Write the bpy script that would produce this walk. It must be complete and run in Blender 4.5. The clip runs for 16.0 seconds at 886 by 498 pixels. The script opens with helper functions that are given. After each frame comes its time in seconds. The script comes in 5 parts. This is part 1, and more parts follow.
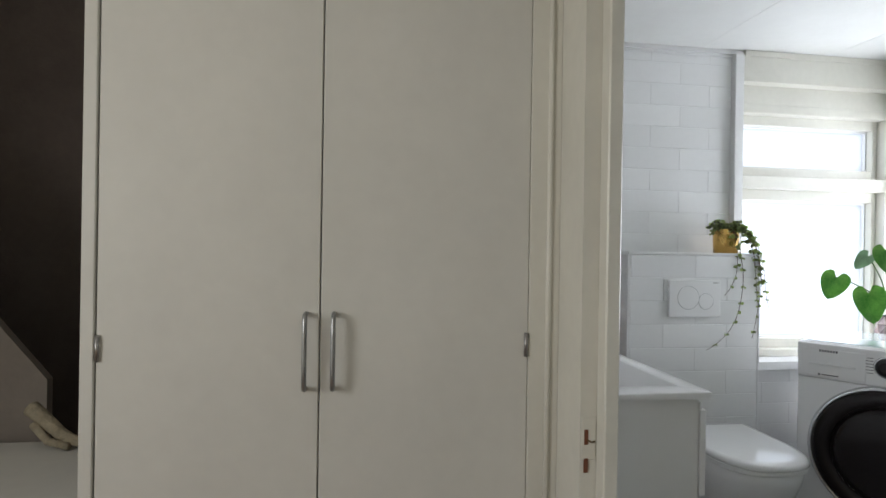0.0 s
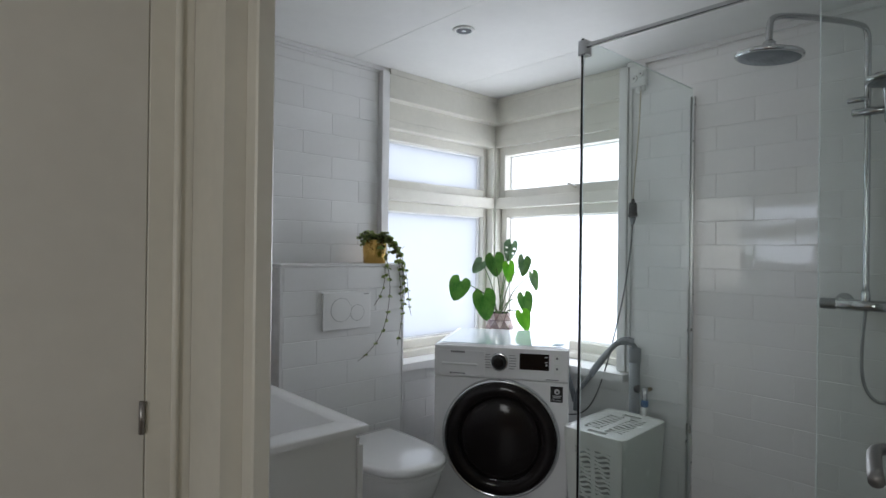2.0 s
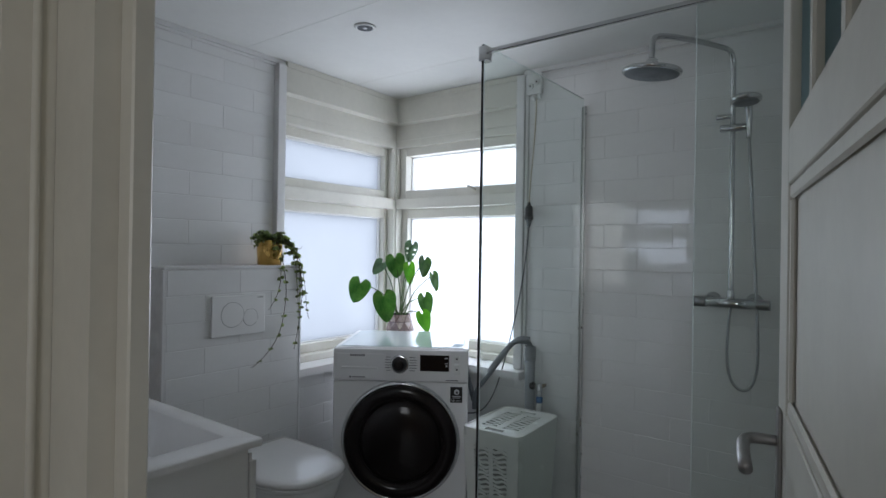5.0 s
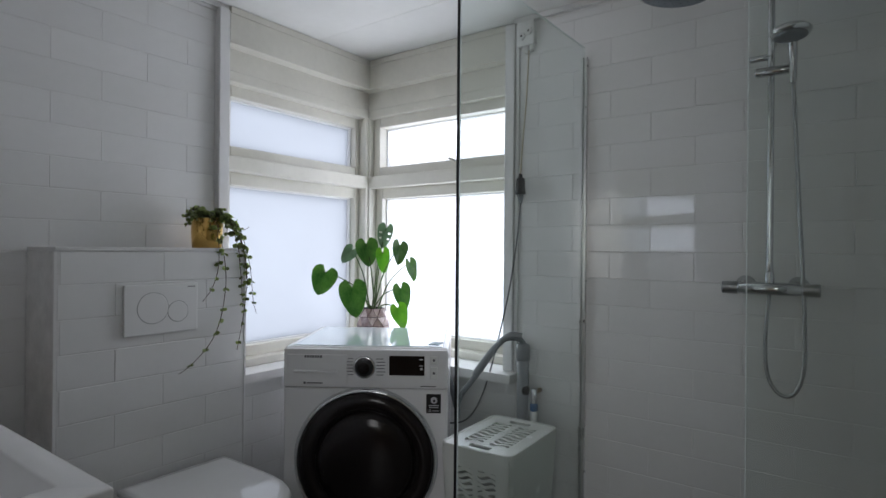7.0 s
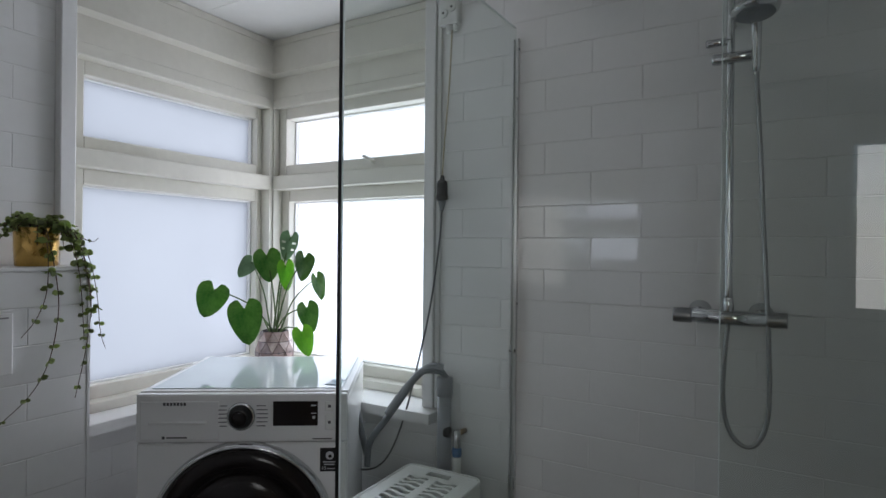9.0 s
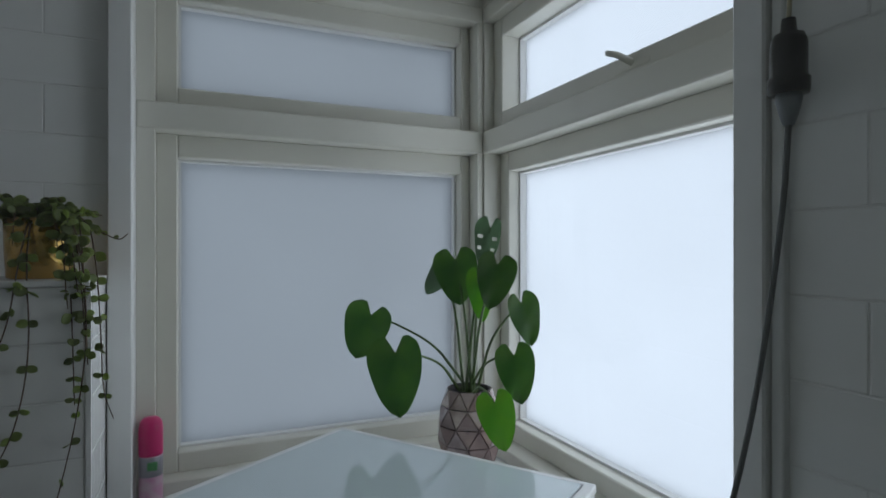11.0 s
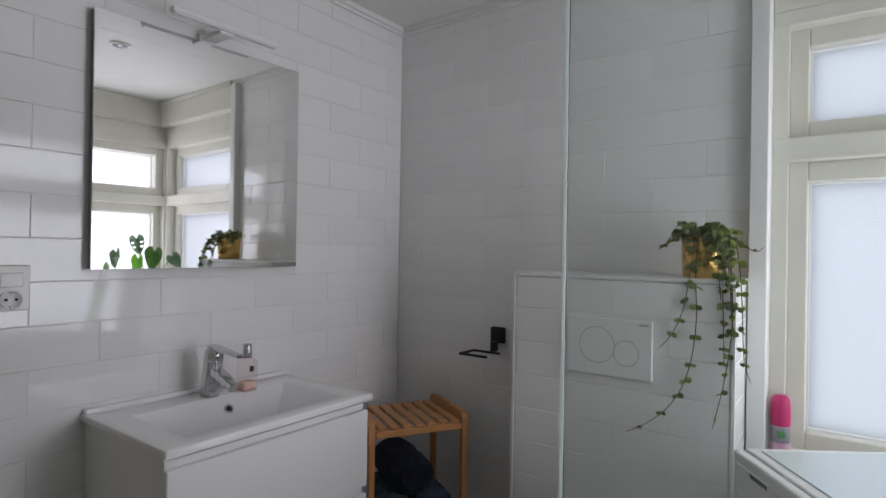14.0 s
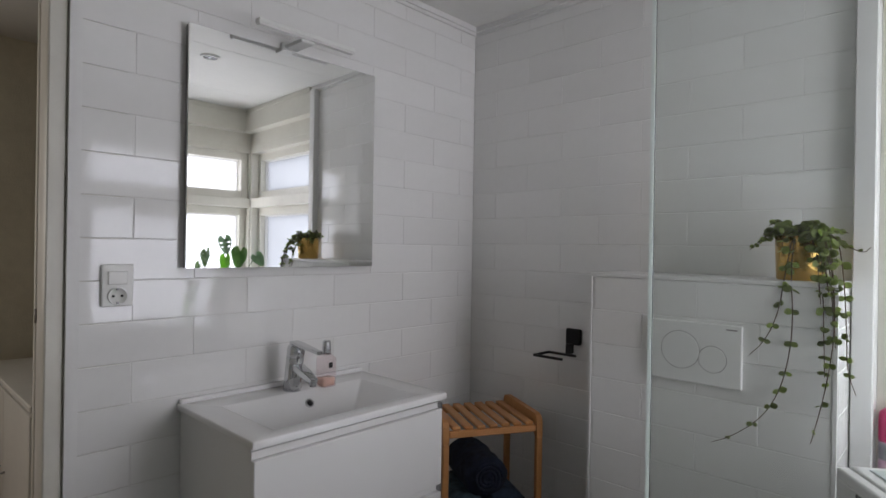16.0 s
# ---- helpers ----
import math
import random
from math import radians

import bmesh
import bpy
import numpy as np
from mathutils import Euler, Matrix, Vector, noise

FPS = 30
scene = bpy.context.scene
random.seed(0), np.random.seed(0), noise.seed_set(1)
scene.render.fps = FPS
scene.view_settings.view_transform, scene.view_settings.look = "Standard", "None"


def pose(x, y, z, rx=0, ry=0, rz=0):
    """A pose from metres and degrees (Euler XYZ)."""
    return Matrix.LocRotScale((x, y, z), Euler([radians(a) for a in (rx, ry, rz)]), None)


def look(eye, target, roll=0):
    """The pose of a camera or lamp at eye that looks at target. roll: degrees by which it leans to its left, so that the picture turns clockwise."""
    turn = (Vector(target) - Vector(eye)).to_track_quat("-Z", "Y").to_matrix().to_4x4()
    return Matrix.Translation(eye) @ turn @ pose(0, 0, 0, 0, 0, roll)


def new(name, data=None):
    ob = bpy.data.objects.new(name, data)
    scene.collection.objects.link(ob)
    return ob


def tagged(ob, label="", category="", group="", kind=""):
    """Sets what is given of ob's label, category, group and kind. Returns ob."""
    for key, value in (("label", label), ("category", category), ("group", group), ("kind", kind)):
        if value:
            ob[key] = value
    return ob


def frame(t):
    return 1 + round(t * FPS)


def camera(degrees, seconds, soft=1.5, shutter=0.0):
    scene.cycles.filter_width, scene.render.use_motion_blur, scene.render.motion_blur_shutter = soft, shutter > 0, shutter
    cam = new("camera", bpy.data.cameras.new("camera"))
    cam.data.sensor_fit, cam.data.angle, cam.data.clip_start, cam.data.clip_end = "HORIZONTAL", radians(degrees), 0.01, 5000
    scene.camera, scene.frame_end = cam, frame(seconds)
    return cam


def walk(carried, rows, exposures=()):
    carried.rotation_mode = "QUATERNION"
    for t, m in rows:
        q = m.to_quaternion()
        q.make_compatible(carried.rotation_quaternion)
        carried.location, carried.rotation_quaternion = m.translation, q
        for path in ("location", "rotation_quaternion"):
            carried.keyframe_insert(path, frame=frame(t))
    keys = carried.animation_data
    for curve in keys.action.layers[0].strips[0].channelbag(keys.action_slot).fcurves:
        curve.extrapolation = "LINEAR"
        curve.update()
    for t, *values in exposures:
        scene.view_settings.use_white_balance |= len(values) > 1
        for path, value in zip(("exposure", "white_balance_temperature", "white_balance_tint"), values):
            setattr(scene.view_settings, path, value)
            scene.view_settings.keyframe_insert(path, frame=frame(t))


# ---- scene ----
cam = camera(76.9, 16.0)
PATH = [
    (0, (0.523, 0.79, 1.218), (0.81, 2.77, 1.217), 0.9),
    (0.5, (0.529, 0.932, 1.239), (1.125, 2.842, 1.236), 1.2),
    (1, (0.602, 0.992, 1.264), (1.642, 2.7, 1.267), 1.1),
    (1.5, (0.639, 1.007, 1.272), (1.897, 2.562, 1.278), 0.7),
    (2, (0.626, 0.998, 1.283), (1.986, 2.464, 1.288), 0.7),
    (2.5, (0.618, 0.989, 1.294), (2.041, 2.394, 1.296), 0.7),
    (3, (0.608, 0.983, 1.3), (2.084, 2.333, 1.301), 0.7),
    (3.5, (0.609, 0.967, 1.308), (2.132, 2.264, 1.308), 0.7),
    (4, (0.617, 0.966, 1.315), (2.171, 2.224, 1.314), 0.7),
    (6.3, (0.844, 1.12, 1.259), (2.469, 2.286, 1.277), 1.0),
    (6.5, (0.913, 1.133, 1.263), (2.524, 2.319, 1.263), 0.5),
    (7, (1.032, 1.22, 1.22), (2.646, 2.401, 1.222), 0.5),
    (7.5, (1.103, 1.233, 1.277), (2.762, 2.351, 1.277), 0.5),
    (8, (1.094, 1.24, 1.324), (2.814, 2.261, 1.325), 0.6),
    (8.2, (1.131, 1.24, 1.315), (2.865, 2.238, 1.317), 0.6),
    (10.3, (2.173, 1.776, 1.264), (3.539, 3.237, 1.26), 0.1),
    (10.5, (2.317, 1.862, 1.266), (3.509, 3.467, 1.261), 0.0),
    (11, (2.482, 1.908, 1.273), (3.284, 3.739, 1.273), 0.0),
    (11.5, (2.601, 1.845, 1.263), (2.764, 3.838, 1.302), -0.2),
    (12, (2.567, 1.734, 1.257), (2.174, 3.695, 1.309), 0.4),
    (12.5, (2.577, 1.615, 1.289), (1.841, 3.475, 1.304), 0.8),
    (13, (2.559, 1.567, 1.283), (1.62, 3.333, 1.298), 0.9),
    (13.5, (2.539, 1.535, 1.284), (1.461, 3.219, 1.291), 0.9),
    (14, (2.538, 1.513, 1.283), (1.356, 3.126, 1.287), 0.9),
    (14.5, (2.535, 1.508, 1.28), (1.28, 3.066, 1.283), 0.9),
    (15, (2.531, 1.504, 1.283), (1.218, 3.013, 1.281), 1.0),
    (15.5, (2.532, 1.507, 1.283), (1.179, 2.979, 1.282), 0.9),
    (16, (2.529, 1.51, 1.285), (1.152, 2.96, 1.283), 0.9),
]
EXPOSURES = [
    (0, 0.97, 6250, 10), (1, 0.5, 6350, 11), (2, 0.32, 6200, 11), (3, 0.12, 6000, 10), (4.2, 0.02, 5850, 10), (6.3, -0.06, 6200, 13), (8.2, 0.09, 6200, 13),
    (10.3, -1.02, 6200, 13), (11, -1.2, 6100, 11), (11.5, -1.02, 6100, 11), (12, -0.38, 6400, 12), (12.5, -0.08, 6400, 12), (13, 0.05, 6450, 15), (14, 0.17, 6500, 17), (16, 0.2, 6600, 16),
]
walk(cam, [(t, look(eye, target, roll)) for t, eye, target, roll in PATH], EXPOSURES)

# ---- world, lights ----
world = bpy.data.worlds.new("sky_world")
scene.world = world
world.use_nodes = True
wn = world.node_tree
sky = wn.nodes.new("ShaderNodeTexSky")
sky.sky_type, sky.sun_disc = "NISHITA", False
sky.sun_elevation, sky.sun_rotation = radians(35), radians(120)
wn.links.new(sky.outputs[0], wn.nodes["Background"].inputs[0])
wn.nodes["Background"].inputs[1].default_value = 0.1


def opening_light(name, m, wide, high, radiance, colour):
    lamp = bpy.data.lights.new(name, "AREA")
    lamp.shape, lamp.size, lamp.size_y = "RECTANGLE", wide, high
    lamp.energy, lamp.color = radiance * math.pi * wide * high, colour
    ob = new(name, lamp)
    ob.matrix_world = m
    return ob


# the sky's light in each pane of the two corner windows; the hall lamp is added fill
SKY_N, SKY_E, HALL_FILL = 2.0, 4.2, 4.0
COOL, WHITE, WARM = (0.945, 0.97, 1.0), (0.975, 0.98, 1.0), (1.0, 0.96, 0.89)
opening_light("north_sky_low", pose(2.813, 3.475, 1.138, -90), 0.74, 0.70, SKY_N, COOL)
opening_light("north_sky_high", pose(2.813, 3.475, 1.769, -90), 0.74, 0.20, SKY_N, COOL)
opening_light("east_sky_low", pose(3.365, 2.88, 1.138, -90, 0, -90), 0.80, 0.70, SKY_E, WHITE)
opening_light("east_sky_high", pose(3.365, 2.88, 1.769, -90, 0, -90), 0.80, 0.20, SKY_E, WHITE)
# fill lamp for the hall, its source unseen
opening_light("hall_fill", pose(-1.32, 0.4, 1.45, 90, 0, -90), 0.95, 1.05, HALL_FILL, WARM)


# ---- materials ----
def material(name, colour, rough=0.5, metal=0.0, vary=0.06, scale=8.0, bump=0.0, bump_scale=60.0, rvary=0.08, island=0.0, spec=0.5, second=None, coat=0.0, trans=0.0, ior=1.45):
    m = bpy.data.materials.new(name)
    m.use_nodes = True
    t = m.node_tree
    b = t.nodes["Principled BSDF"]
    b.inputs["Metallic"].default_value, b.inputs["IOR"].default_value = metal, ior
    b.inputs["Specular IOR Level"].default_value, b.inputs["Coat Weight"].default_value = spec, coat
    b.inputs["Transmission Weight"].default_value = trans
    co = t.nodes.new("ShaderNodeTexCoord")
    big, small = t.nodes.new("ShaderNodeTexNoise"), t.nodes.new("ShaderNodeTexNoise")
    big.inputs["Scale"].default_value, small.inputs["Scale"].default_value = scale, scale * 9
    big.inputs["Detail"].default_value, small.inputs["Detail"].default_value = 4, 2
    t.links.new(co.outputs["Object"], big.inputs["Vector"]), t.links.new(co.outputs["Object"], small.inputs["Vector"])
    mix = t.nodes.new("ShaderNodeMix")
    mix.data_type = "RGBA"
    c2 = second or tuple(max(0.0, c * (1 - 2.2 * vary)) for c in colour)
    mix.inputs[6].default_value, mix.inputs[7].default_value = (*colour, 1), (*c2, 1)
    add = t.nodes.new("ShaderNodeMath")
    add.operation = "MULTIPLY_ADD"
    add.inputs[1].default_value = 0.35
    t.links.new(small.outputs[0], add.inputs[0]), t.links.new(big.outputs[0], add.inputs[2])
    ramp = t.nodes.new("ShaderNodeMapRange")
    ramp.inputs[1].default_value, ramp.inputs[2].default_value = 0.45, 0.9
    t.links.new(add.outputs[0], ramp.inputs[0]), t.links.new(ramp.outputs[0], mix.inputs[0])
    out = mix.outputs[2]
    if island:
        info = t.nodes.new("ShaderNodeObjectInfo")
        hsv = t.nodes.new("ShaderNodeHueSaturation")
        rng = t.nodes.new("ShaderNodeMapRange")
        rng.inputs[3].default_value, rng.inputs[4].default_value = 1 - island, 1 + island
        t.links.new(info.outputs["Random"], rng.inputs[0]), t.links.new(rng.outputs[0], hsv.inputs["Value"])
        t.links.new(out, hsv.inputs["Color"])
        out = hsv.outputs[0]
    t.links.new(out, b.inputs["Base Color"])
    rr = t.nodes.new("ShaderNodeMapRange")
    rr.inputs[3].default_value, rr.inputs[4].default_value = max(0.02, rough - rvary), min(1, rough + rvary)
    t.links.new(big.outputs[0], rr.inputs[0]), t.links.new(rr.outputs[0], b.inputs["Roughness"])
    if bump:
        bn, bp = t.nodes.new("ShaderNodeTexNoise"), t.nodes.new("ShaderNodeBump")
        bn.inputs["Scale"].default_value, bn.inputs["Detail"].default_value = bump_scale, 3
        bp.inputs["Strength"].default_value, bp.inputs["Distance"].default_value = bump, 0.01
        t.links.new(co.outputs["Object"], bn.inputs["Vector"])
        t.links.new(bn.outputs[0], bp.inputs["Height"]), t.links.new(bp.outputs[0], b.inputs["Normal"])
    return m


def grained(name, light, dark, rough=0.45, axis=0, scale=14.0):
    m = material(name, light, rough, vary=0.1, bump=0.06, bump_scale=90)
    t = m.node_tree
    b = t.nodes["Principled BSDF"]
    co, mp, wv = t.nodes.new("ShaderNodeTexCoord"), t.nodes.new("ShaderNodeMapping"), t.nodes.new("ShaderNodeTexNoise")
    mp.inputs["Scale"].default_value = [1.5 if i == axis else scale for i in range(3)]
    wv.inputs["Scale"].default_value, wv.inputs["Detail"].default_value = 4.0, 5
    mix = t.nodes.new("ShaderNodeMix")
    mix.data_type = "RGBA"
    mix.inputs[6].default_value, mix.inputs[7].default_value = (*light, 1), (*dark, 1)
    t.links.new(co.outputs["Object"], mp.inputs[0]), t.links.new(mp.outputs[0], wv.inputs["Vector"])
    t.links.new(wv.outputs[0], mix.inputs[0]), t.links.new(mix.outputs[2], b.inputs["Base Color"])
    return m


def glass(name, tint, rough=0.0):
    m = bpy.data.materials.new(name)
    m.use_nodes = True
    t = m.node_tree
    t.nodes.clear()
    o, mix = t.nodes.new("ShaderNodeOutputMaterial"), t.nodes.new("ShaderNodeMixShader")
    tr, gl, lw = t.nodes.new("ShaderNodeBsdfTransparent"), t.nodes.new("ShaderNodeBsdfGlossy"), t.nodes.new("ShaderNodeLayerWeight")
    tr.inputs[0].default_value = (*tint, 1)
    gl.inputs["Roughness"].default_value = rough
    lw.inputs[0].default_value = 0.5
    pw, ma = t.nodes.new("ShaderNodeMath"), t.nodes.new("ShaderNodeMath")
    pw.operation, ma.operation = "POWER", "MULTIPLY_ADD"
    pw.inputs[1].default_value, ma.inputs[1].default_value, ma.inputs[2].default_value = 5.0, 0.9, 0.04
    t.links.new(lw.outputs["Facing"], pw.inputs[0]), t.links.new(pw.outputs[0], ma.inputs[0])
    t.links.new(ma.outputs[0], mix.inputs[0]), t.links.new(tr.outputs[0], mix.inputs[1])
    t.links.new(gl.outputs[0], mix.inputs[2]), t.links.new(mix.outputs[0], o.inputs[0])
    return m


def frosted(name, colour, gloss=0.04, rough=0.25):
    m = bpy.data.materials.new(name)
    m.use_nodes = True
    t = m.node_tree
    t.nodes.clear()
    o, mix = t.nodes.new("ShaderNodeOutputMaterial"), t.nodes.new("ShaderNodeMixShader")
    tr, gl = t.nodes.new("ShaderNodeBsdfTranslucent"), t.nodes.new("ShaderNodeBsdfGlossy")
    co, nz, rm = t.nodes.new("ShaderNodeTexCoord"), t.nodes.new("ShaderNodeTexNoise"), t.nodes.new("ShaderNodeMix")
    rm.data_type = "RGBA"
    nz.inputs["Scale"].default_value, nz.inputs["Detail"].default_value = 2.2, 2
    rm.inputs[6].default_value, rm.inputs[7].default_value = (*colour, 1), (*[c * 0.9 for c in colour], 1)
    t.links.new(co.outputs["Object"], nz.inputs["Vector"]), t.links.new(nz.outputs[0], rm.inputs[0])
    t.links.new(rm.outputs[2], tr.inputs[0])
    gl.inputs["Roughness"].default_value = rough
    mix.inputs[0].default_value = gloss
    t.links.new(tr.outputs[0], mix.inputs[1]), t.links.new(gl.outputs[0], mix.inputs[2]), t.links.new(mix.outputs[0], o.inputs[0])
    return m


TILE = material("white_glazed_tile", (0.80, 0.80, 0.79), 0.06, spec=0.8, coat=0.5, vary=0.02, scale=5, bump=0.045, bump_scale=9, rvary=0.03, island=0.025)
GROUT = material("pale_grout", (0.76, 0.755, 0.74), 0.85, vary=0.08, scale=20, bump=0.2, bump_scale=200)
CEIL = material("ceiling_paint", (0.75, 0.75, 0.725), 0.7, vary=0.03, scale=3, bump=0.05, bump_scale=180)
WOODWORK = material("cream_gloss_paint", (0.70, 0.685, 0.62), 0.34, vary=0.05, scale=4, bump=0.08, bump_scale=24)
FRAME = material("window_paint", (0.665, 0.65, 0.58), 0.36, vary=0.05, scale=4, bump=0.08, bump_scale=26)
TRIM = material("white_trim", (0.75, 0.75, 0.74), 0.35, vary=0.03, scale=6, bump=0.05, bump_scale=40)
WARDROBE = material("wardrobe_paint", (0.66, 0.65, 0.61), 0.42, vary=0.04, scale=3, bump=0.05, bump_scale=30)
HALLWALL = material("hall_plaster", (0.72, 0.675, 0.55), 0.9, vary=0.08, scale=3, bump=0.25, bump_scale=120)
DARKWALL = material("dark_brown_plaster", (0.17, 0.14, 0.128), 0.9, vary=0.1, scale=4, bump=0.2, bump_scale=90)
BROWNPANEL = material("brown_panel", (0.21, 0.18, 0.155), 0.7, vary=0.1, scale=5, bump=0.1, bump_scale=60)
FLOORTILE = material("grey_floor", (0.30, 0.30, 0.295), 0.4, vary=0.15, scale=6, bump=0.1, bump_scale=60)
HALLFLOOR = grained("hall_floor_wood", (0.26, 0.15, 0.08), (0.15, 0.08, 0.04), 0.4, 1, 10)
ENAMEL = material("white_enamel", (0.80, 0.80, 0.80), 0.2, vary=0.006, scale=6, rvary=0.03)
CERAMIC = material("white_ceramic", (0.82, 0.82, 0.815), 0.08, vary=0.015, scale=5, rvary=0.02)
LACQUER = material("white_lacquer", (0.78, 0.78, 0.77), 0.28, vary=0.004, scale=5, rvary=0.015)
PLASTIC = material("white_plastic", (0.76, 0.77, 0.75), 0.35, vary=0.02, scale=6)
BASKET = material("milky_plastic", (0.74, 0.76, 0.72), 0.25, vary=0.03, scale=9, bump=0.05, bump_scale=60)
CHROME = material("chrome", (0.62, 0.63, 0.645), 0.09, 1.0, vary=0.02, scale=8, rvary=0.04)
STEEL = material("brushed_steel", (0.42, 0.43, 0.44), 0.34, 1.0, vary=0.1, scale=12, bump=0.05, bump_scale=150)
ALU = material("grey_aluminium", (0.36, 0.35, 0.35), 0.35, 0.9, vary=0.08, scale=9)
BLACK = material("black_plastic", (0.012, 0.012, 0.013), 0.3, vary=0.2, scale=10)
MATTBLACK = material("matt_black_metal", (0.012, 0.012, 0.013), 0.5, vary=0.2, scale=14)
DARKGLASS = material("dark_glass", (0.013, 0.010, 0.010), 0.12, vary=0.1, scale=6, spec=0.35, rvary=0.03)
# bluish base tint stands for the window's reflection in the machine top
TOPSHEEN = material("glossy_top_sky_tint", (0.60, 0.68, 0.71), 0.06, vary=0.02, scale=6, coat=0.6, rvary=0.02)
PROFILE = material("pale_aluminium", (0.72, 0.73, 0.73), 0.3, 0.9, vary=0.05, scale=9)
GREYHOSE = material("grey_hose", (0.20, 0.22, 0.24), 0.5, vary=0.12, scale=20, bump=0.1, bump_scale=120)
GREYPIPE = material("grey_pvc", (0.30, 0.32, 0.34), 0.4, vary=0.08, scale=10)
CABLEGREY = material("grey_cable", (0.13, 0.135, 0.14), 0.5, vary=0.1, scale=20)
CABLEYELLOW = material("yellowed_cable", (0.52, 0.46, 0.31), 0.5, vary=0.1, scale=20)
GOLD = material("beaten_brass", (0.72, 0.46, 0.14), 0.2, 1.0, vary=0.12, scale=16, bump=0.25, bump_scale=45)
SOIL = material("potting_soil", (0.035, 0.024, 0.017), 0.95, vary=0.3, scale=40, bump=0.8, bump_scale=120)
LEAF = material("monstera_leaf", (0.10, 0.17, 0.045), 0.32, vary=0.2, scale=14, bump=0.15, bump_scale=30, island=0.25, second=(0.03, 0.09, 0.02))
# paler copy of the leaf green, with light from behind put into the colour
LEAFPALE = material("pale_backlit_leaf", (0.15, 0.27, 0.03), 0.35, vary=0.2, scale=14, bump=0.15, bump_scale=30, second=(0.08, 0.2, 0.025))
LEAFGREY = material("underside_leaf", (0.13, 0.19, 0.12), 0.45, vary=0.2, scale=16, bump=0.15, bump_scale=30)
STALK = material("green_stalk", (0.10, 0.16, 0.05), 0.45, vary=0.2, scale=30)
VINELEAF = material("trailing_leaf", (0.22, 0.255, 0.09), 0.36, vary=0.25, scale=30, bump=0.1, bump_scale=60, island=0.45, second=(0.075, 0.11, 0.04))
VINE = material("vine_stem", (0.11, 0.07, 0.045), 0.7, vary=0.2, scale=40)
for leaf_mat in (LEAF, LEAFPALE, LEAFGREY, VINELEAF):
    lt = leaf_mat.node_tree
    thin, both = lt.nodes.new("ShaderNodeBsdfTranslucent"), lt.nodes.new("ShaderNodeMixShader")
    both.inputs[0].default_value = 0.55
    shade = lt.nodes["Principled BSDF"]
    gain = lt.nodes.new("ShaderNodeHueSaturation")
    gain.inputs["Value"].default_value, gain.inputs["Saturation"].default_value = 2.9, 0.92
    lt.links.new(shade.inputs["Base Color"].links[0].from_socket, gain.inputs["Color"])
    lt.links.new(gain.outputs[0], thin.inputs[0])
    lt.links.new(shade.outputs[0], both.inputs[1]), lt.links.new(thin.outputs[0], both.inputs[2])
    lt.links.new(both.outputs[0], lt.nodes["Material Output"].inputs[0])
SHELLS = [material("mosaic_shell", c, 0.18, vary=0.2, scale=30, coat=0.3, second=d) for c, d in (((0.36, 0.26, 0.23), (0.16, 0.11, 0.10)), ((0.24, 0.17, 0.16), (0.12, 0.085, 0.08)), ((0.55, 0.46, 0.43), (0.26, 0.19, 0.18)), ((0.17, 0.12, 0.12), (0.34, 0.28, 0.28)))]
JOINT = material("dark_joint", (0.03, 0.025, 0.03), 0.8)
BAMBOO = grained("bamboo", (0.56, 0.275, 0.10), (0.42, 0.18, 0.06), 0.4, 0, 12)
TOWELS = [material("terry_towel", c, 0.95, vary=0.3, scale=40, bump=1.0, bump_scale=260) for c in ((0.018, 0.028, 0.06), (0.045, 0.075, 0.125), (0.075, 0.13, 0.17))]
PINK = material("pink_cap", (0.56, 0.012, 0.14), 0.3, vary=0.1, scale=20)
CANPAINT = material("printed_can", (0.55, 0.22, 0.40), 0.3, 0.2, vary=0.3, scale=50, second=(0.62, 0.5, 0.55))
CANGREY = material("grey_can_band", (0.33, 0.32, 0.36), 0.35, 0.3, vary=0.1, scale=30)
CANGREEN = material("green_print", (0.08, 0.3, 0.1), 0.4, vary=0.2, scale=30)
SOAP = material("pink_soap", (0.84, 0.60, 0.50), 0.1, vary=0.05, scale=10)
CLEARPLASTIC = glass("clear_plastic", (0.97, 0.92, 0.925), 0.05)
GLASSEDGE = frosted("polished_glass_edge", (0.86, 0.90, 0.885), 0.12, 0.12)
SHOWERGLASS = glass("shower_glass", (0.955, 0.98, 0.97))
DOORGLASS = frosted("textured_door_glass", (0.62, 0.72, 0.74), 0.08, 0.15)
# one frosted glass in two tints; the east one is raised for its brighter sky
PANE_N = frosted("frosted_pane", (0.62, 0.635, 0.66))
PANE_E = frosted("frosted_pane_bright_sky", (0.71, 0.73, 0.765))
MIRROR = material("mirror_silver", (0.90, 0.91, 0.90), 0.02, 1.0, vary=0.0, scale=3, rvary=0.0)
PRINT = material("grey_print", (0.10, 0.10, 0.11), 0.6)
SILVERPRINT = material("pale_print", (0.6, 0.6, 0.62), 0.5)
GAPGREY = material("gap_grey", (0.28, 0.28, 0.28), 0.6)
BLUE = material("blue_plastic", (0.03, 0.13, 0.32), 0.35)
CARD = material("blue_leaflet", (0.06, 0.22, 0.34), 0.5, vary=0.2, scale=60, second=(0.45, 0.5, 0.5))
BEIGE = material("beige_cloth", (0.36, 0.31, 0.22), 0.9, vary=0.2, scale=20, bump=0.6, bump_scale=80)
WOODRAW = grained("raw_wood", (0.20, 0.075, 0.04), (0.11, 0.04, 0.02), 0.7, 2, 12)
RUST = material("brass_worn", (0.30, 0.22, 0.12), 0.4, 0.8, vary=0.2, scale=30)
LAMPGLASS = material("lamp_diffuser", (0.75, 0.75, 0.74), 0.3)


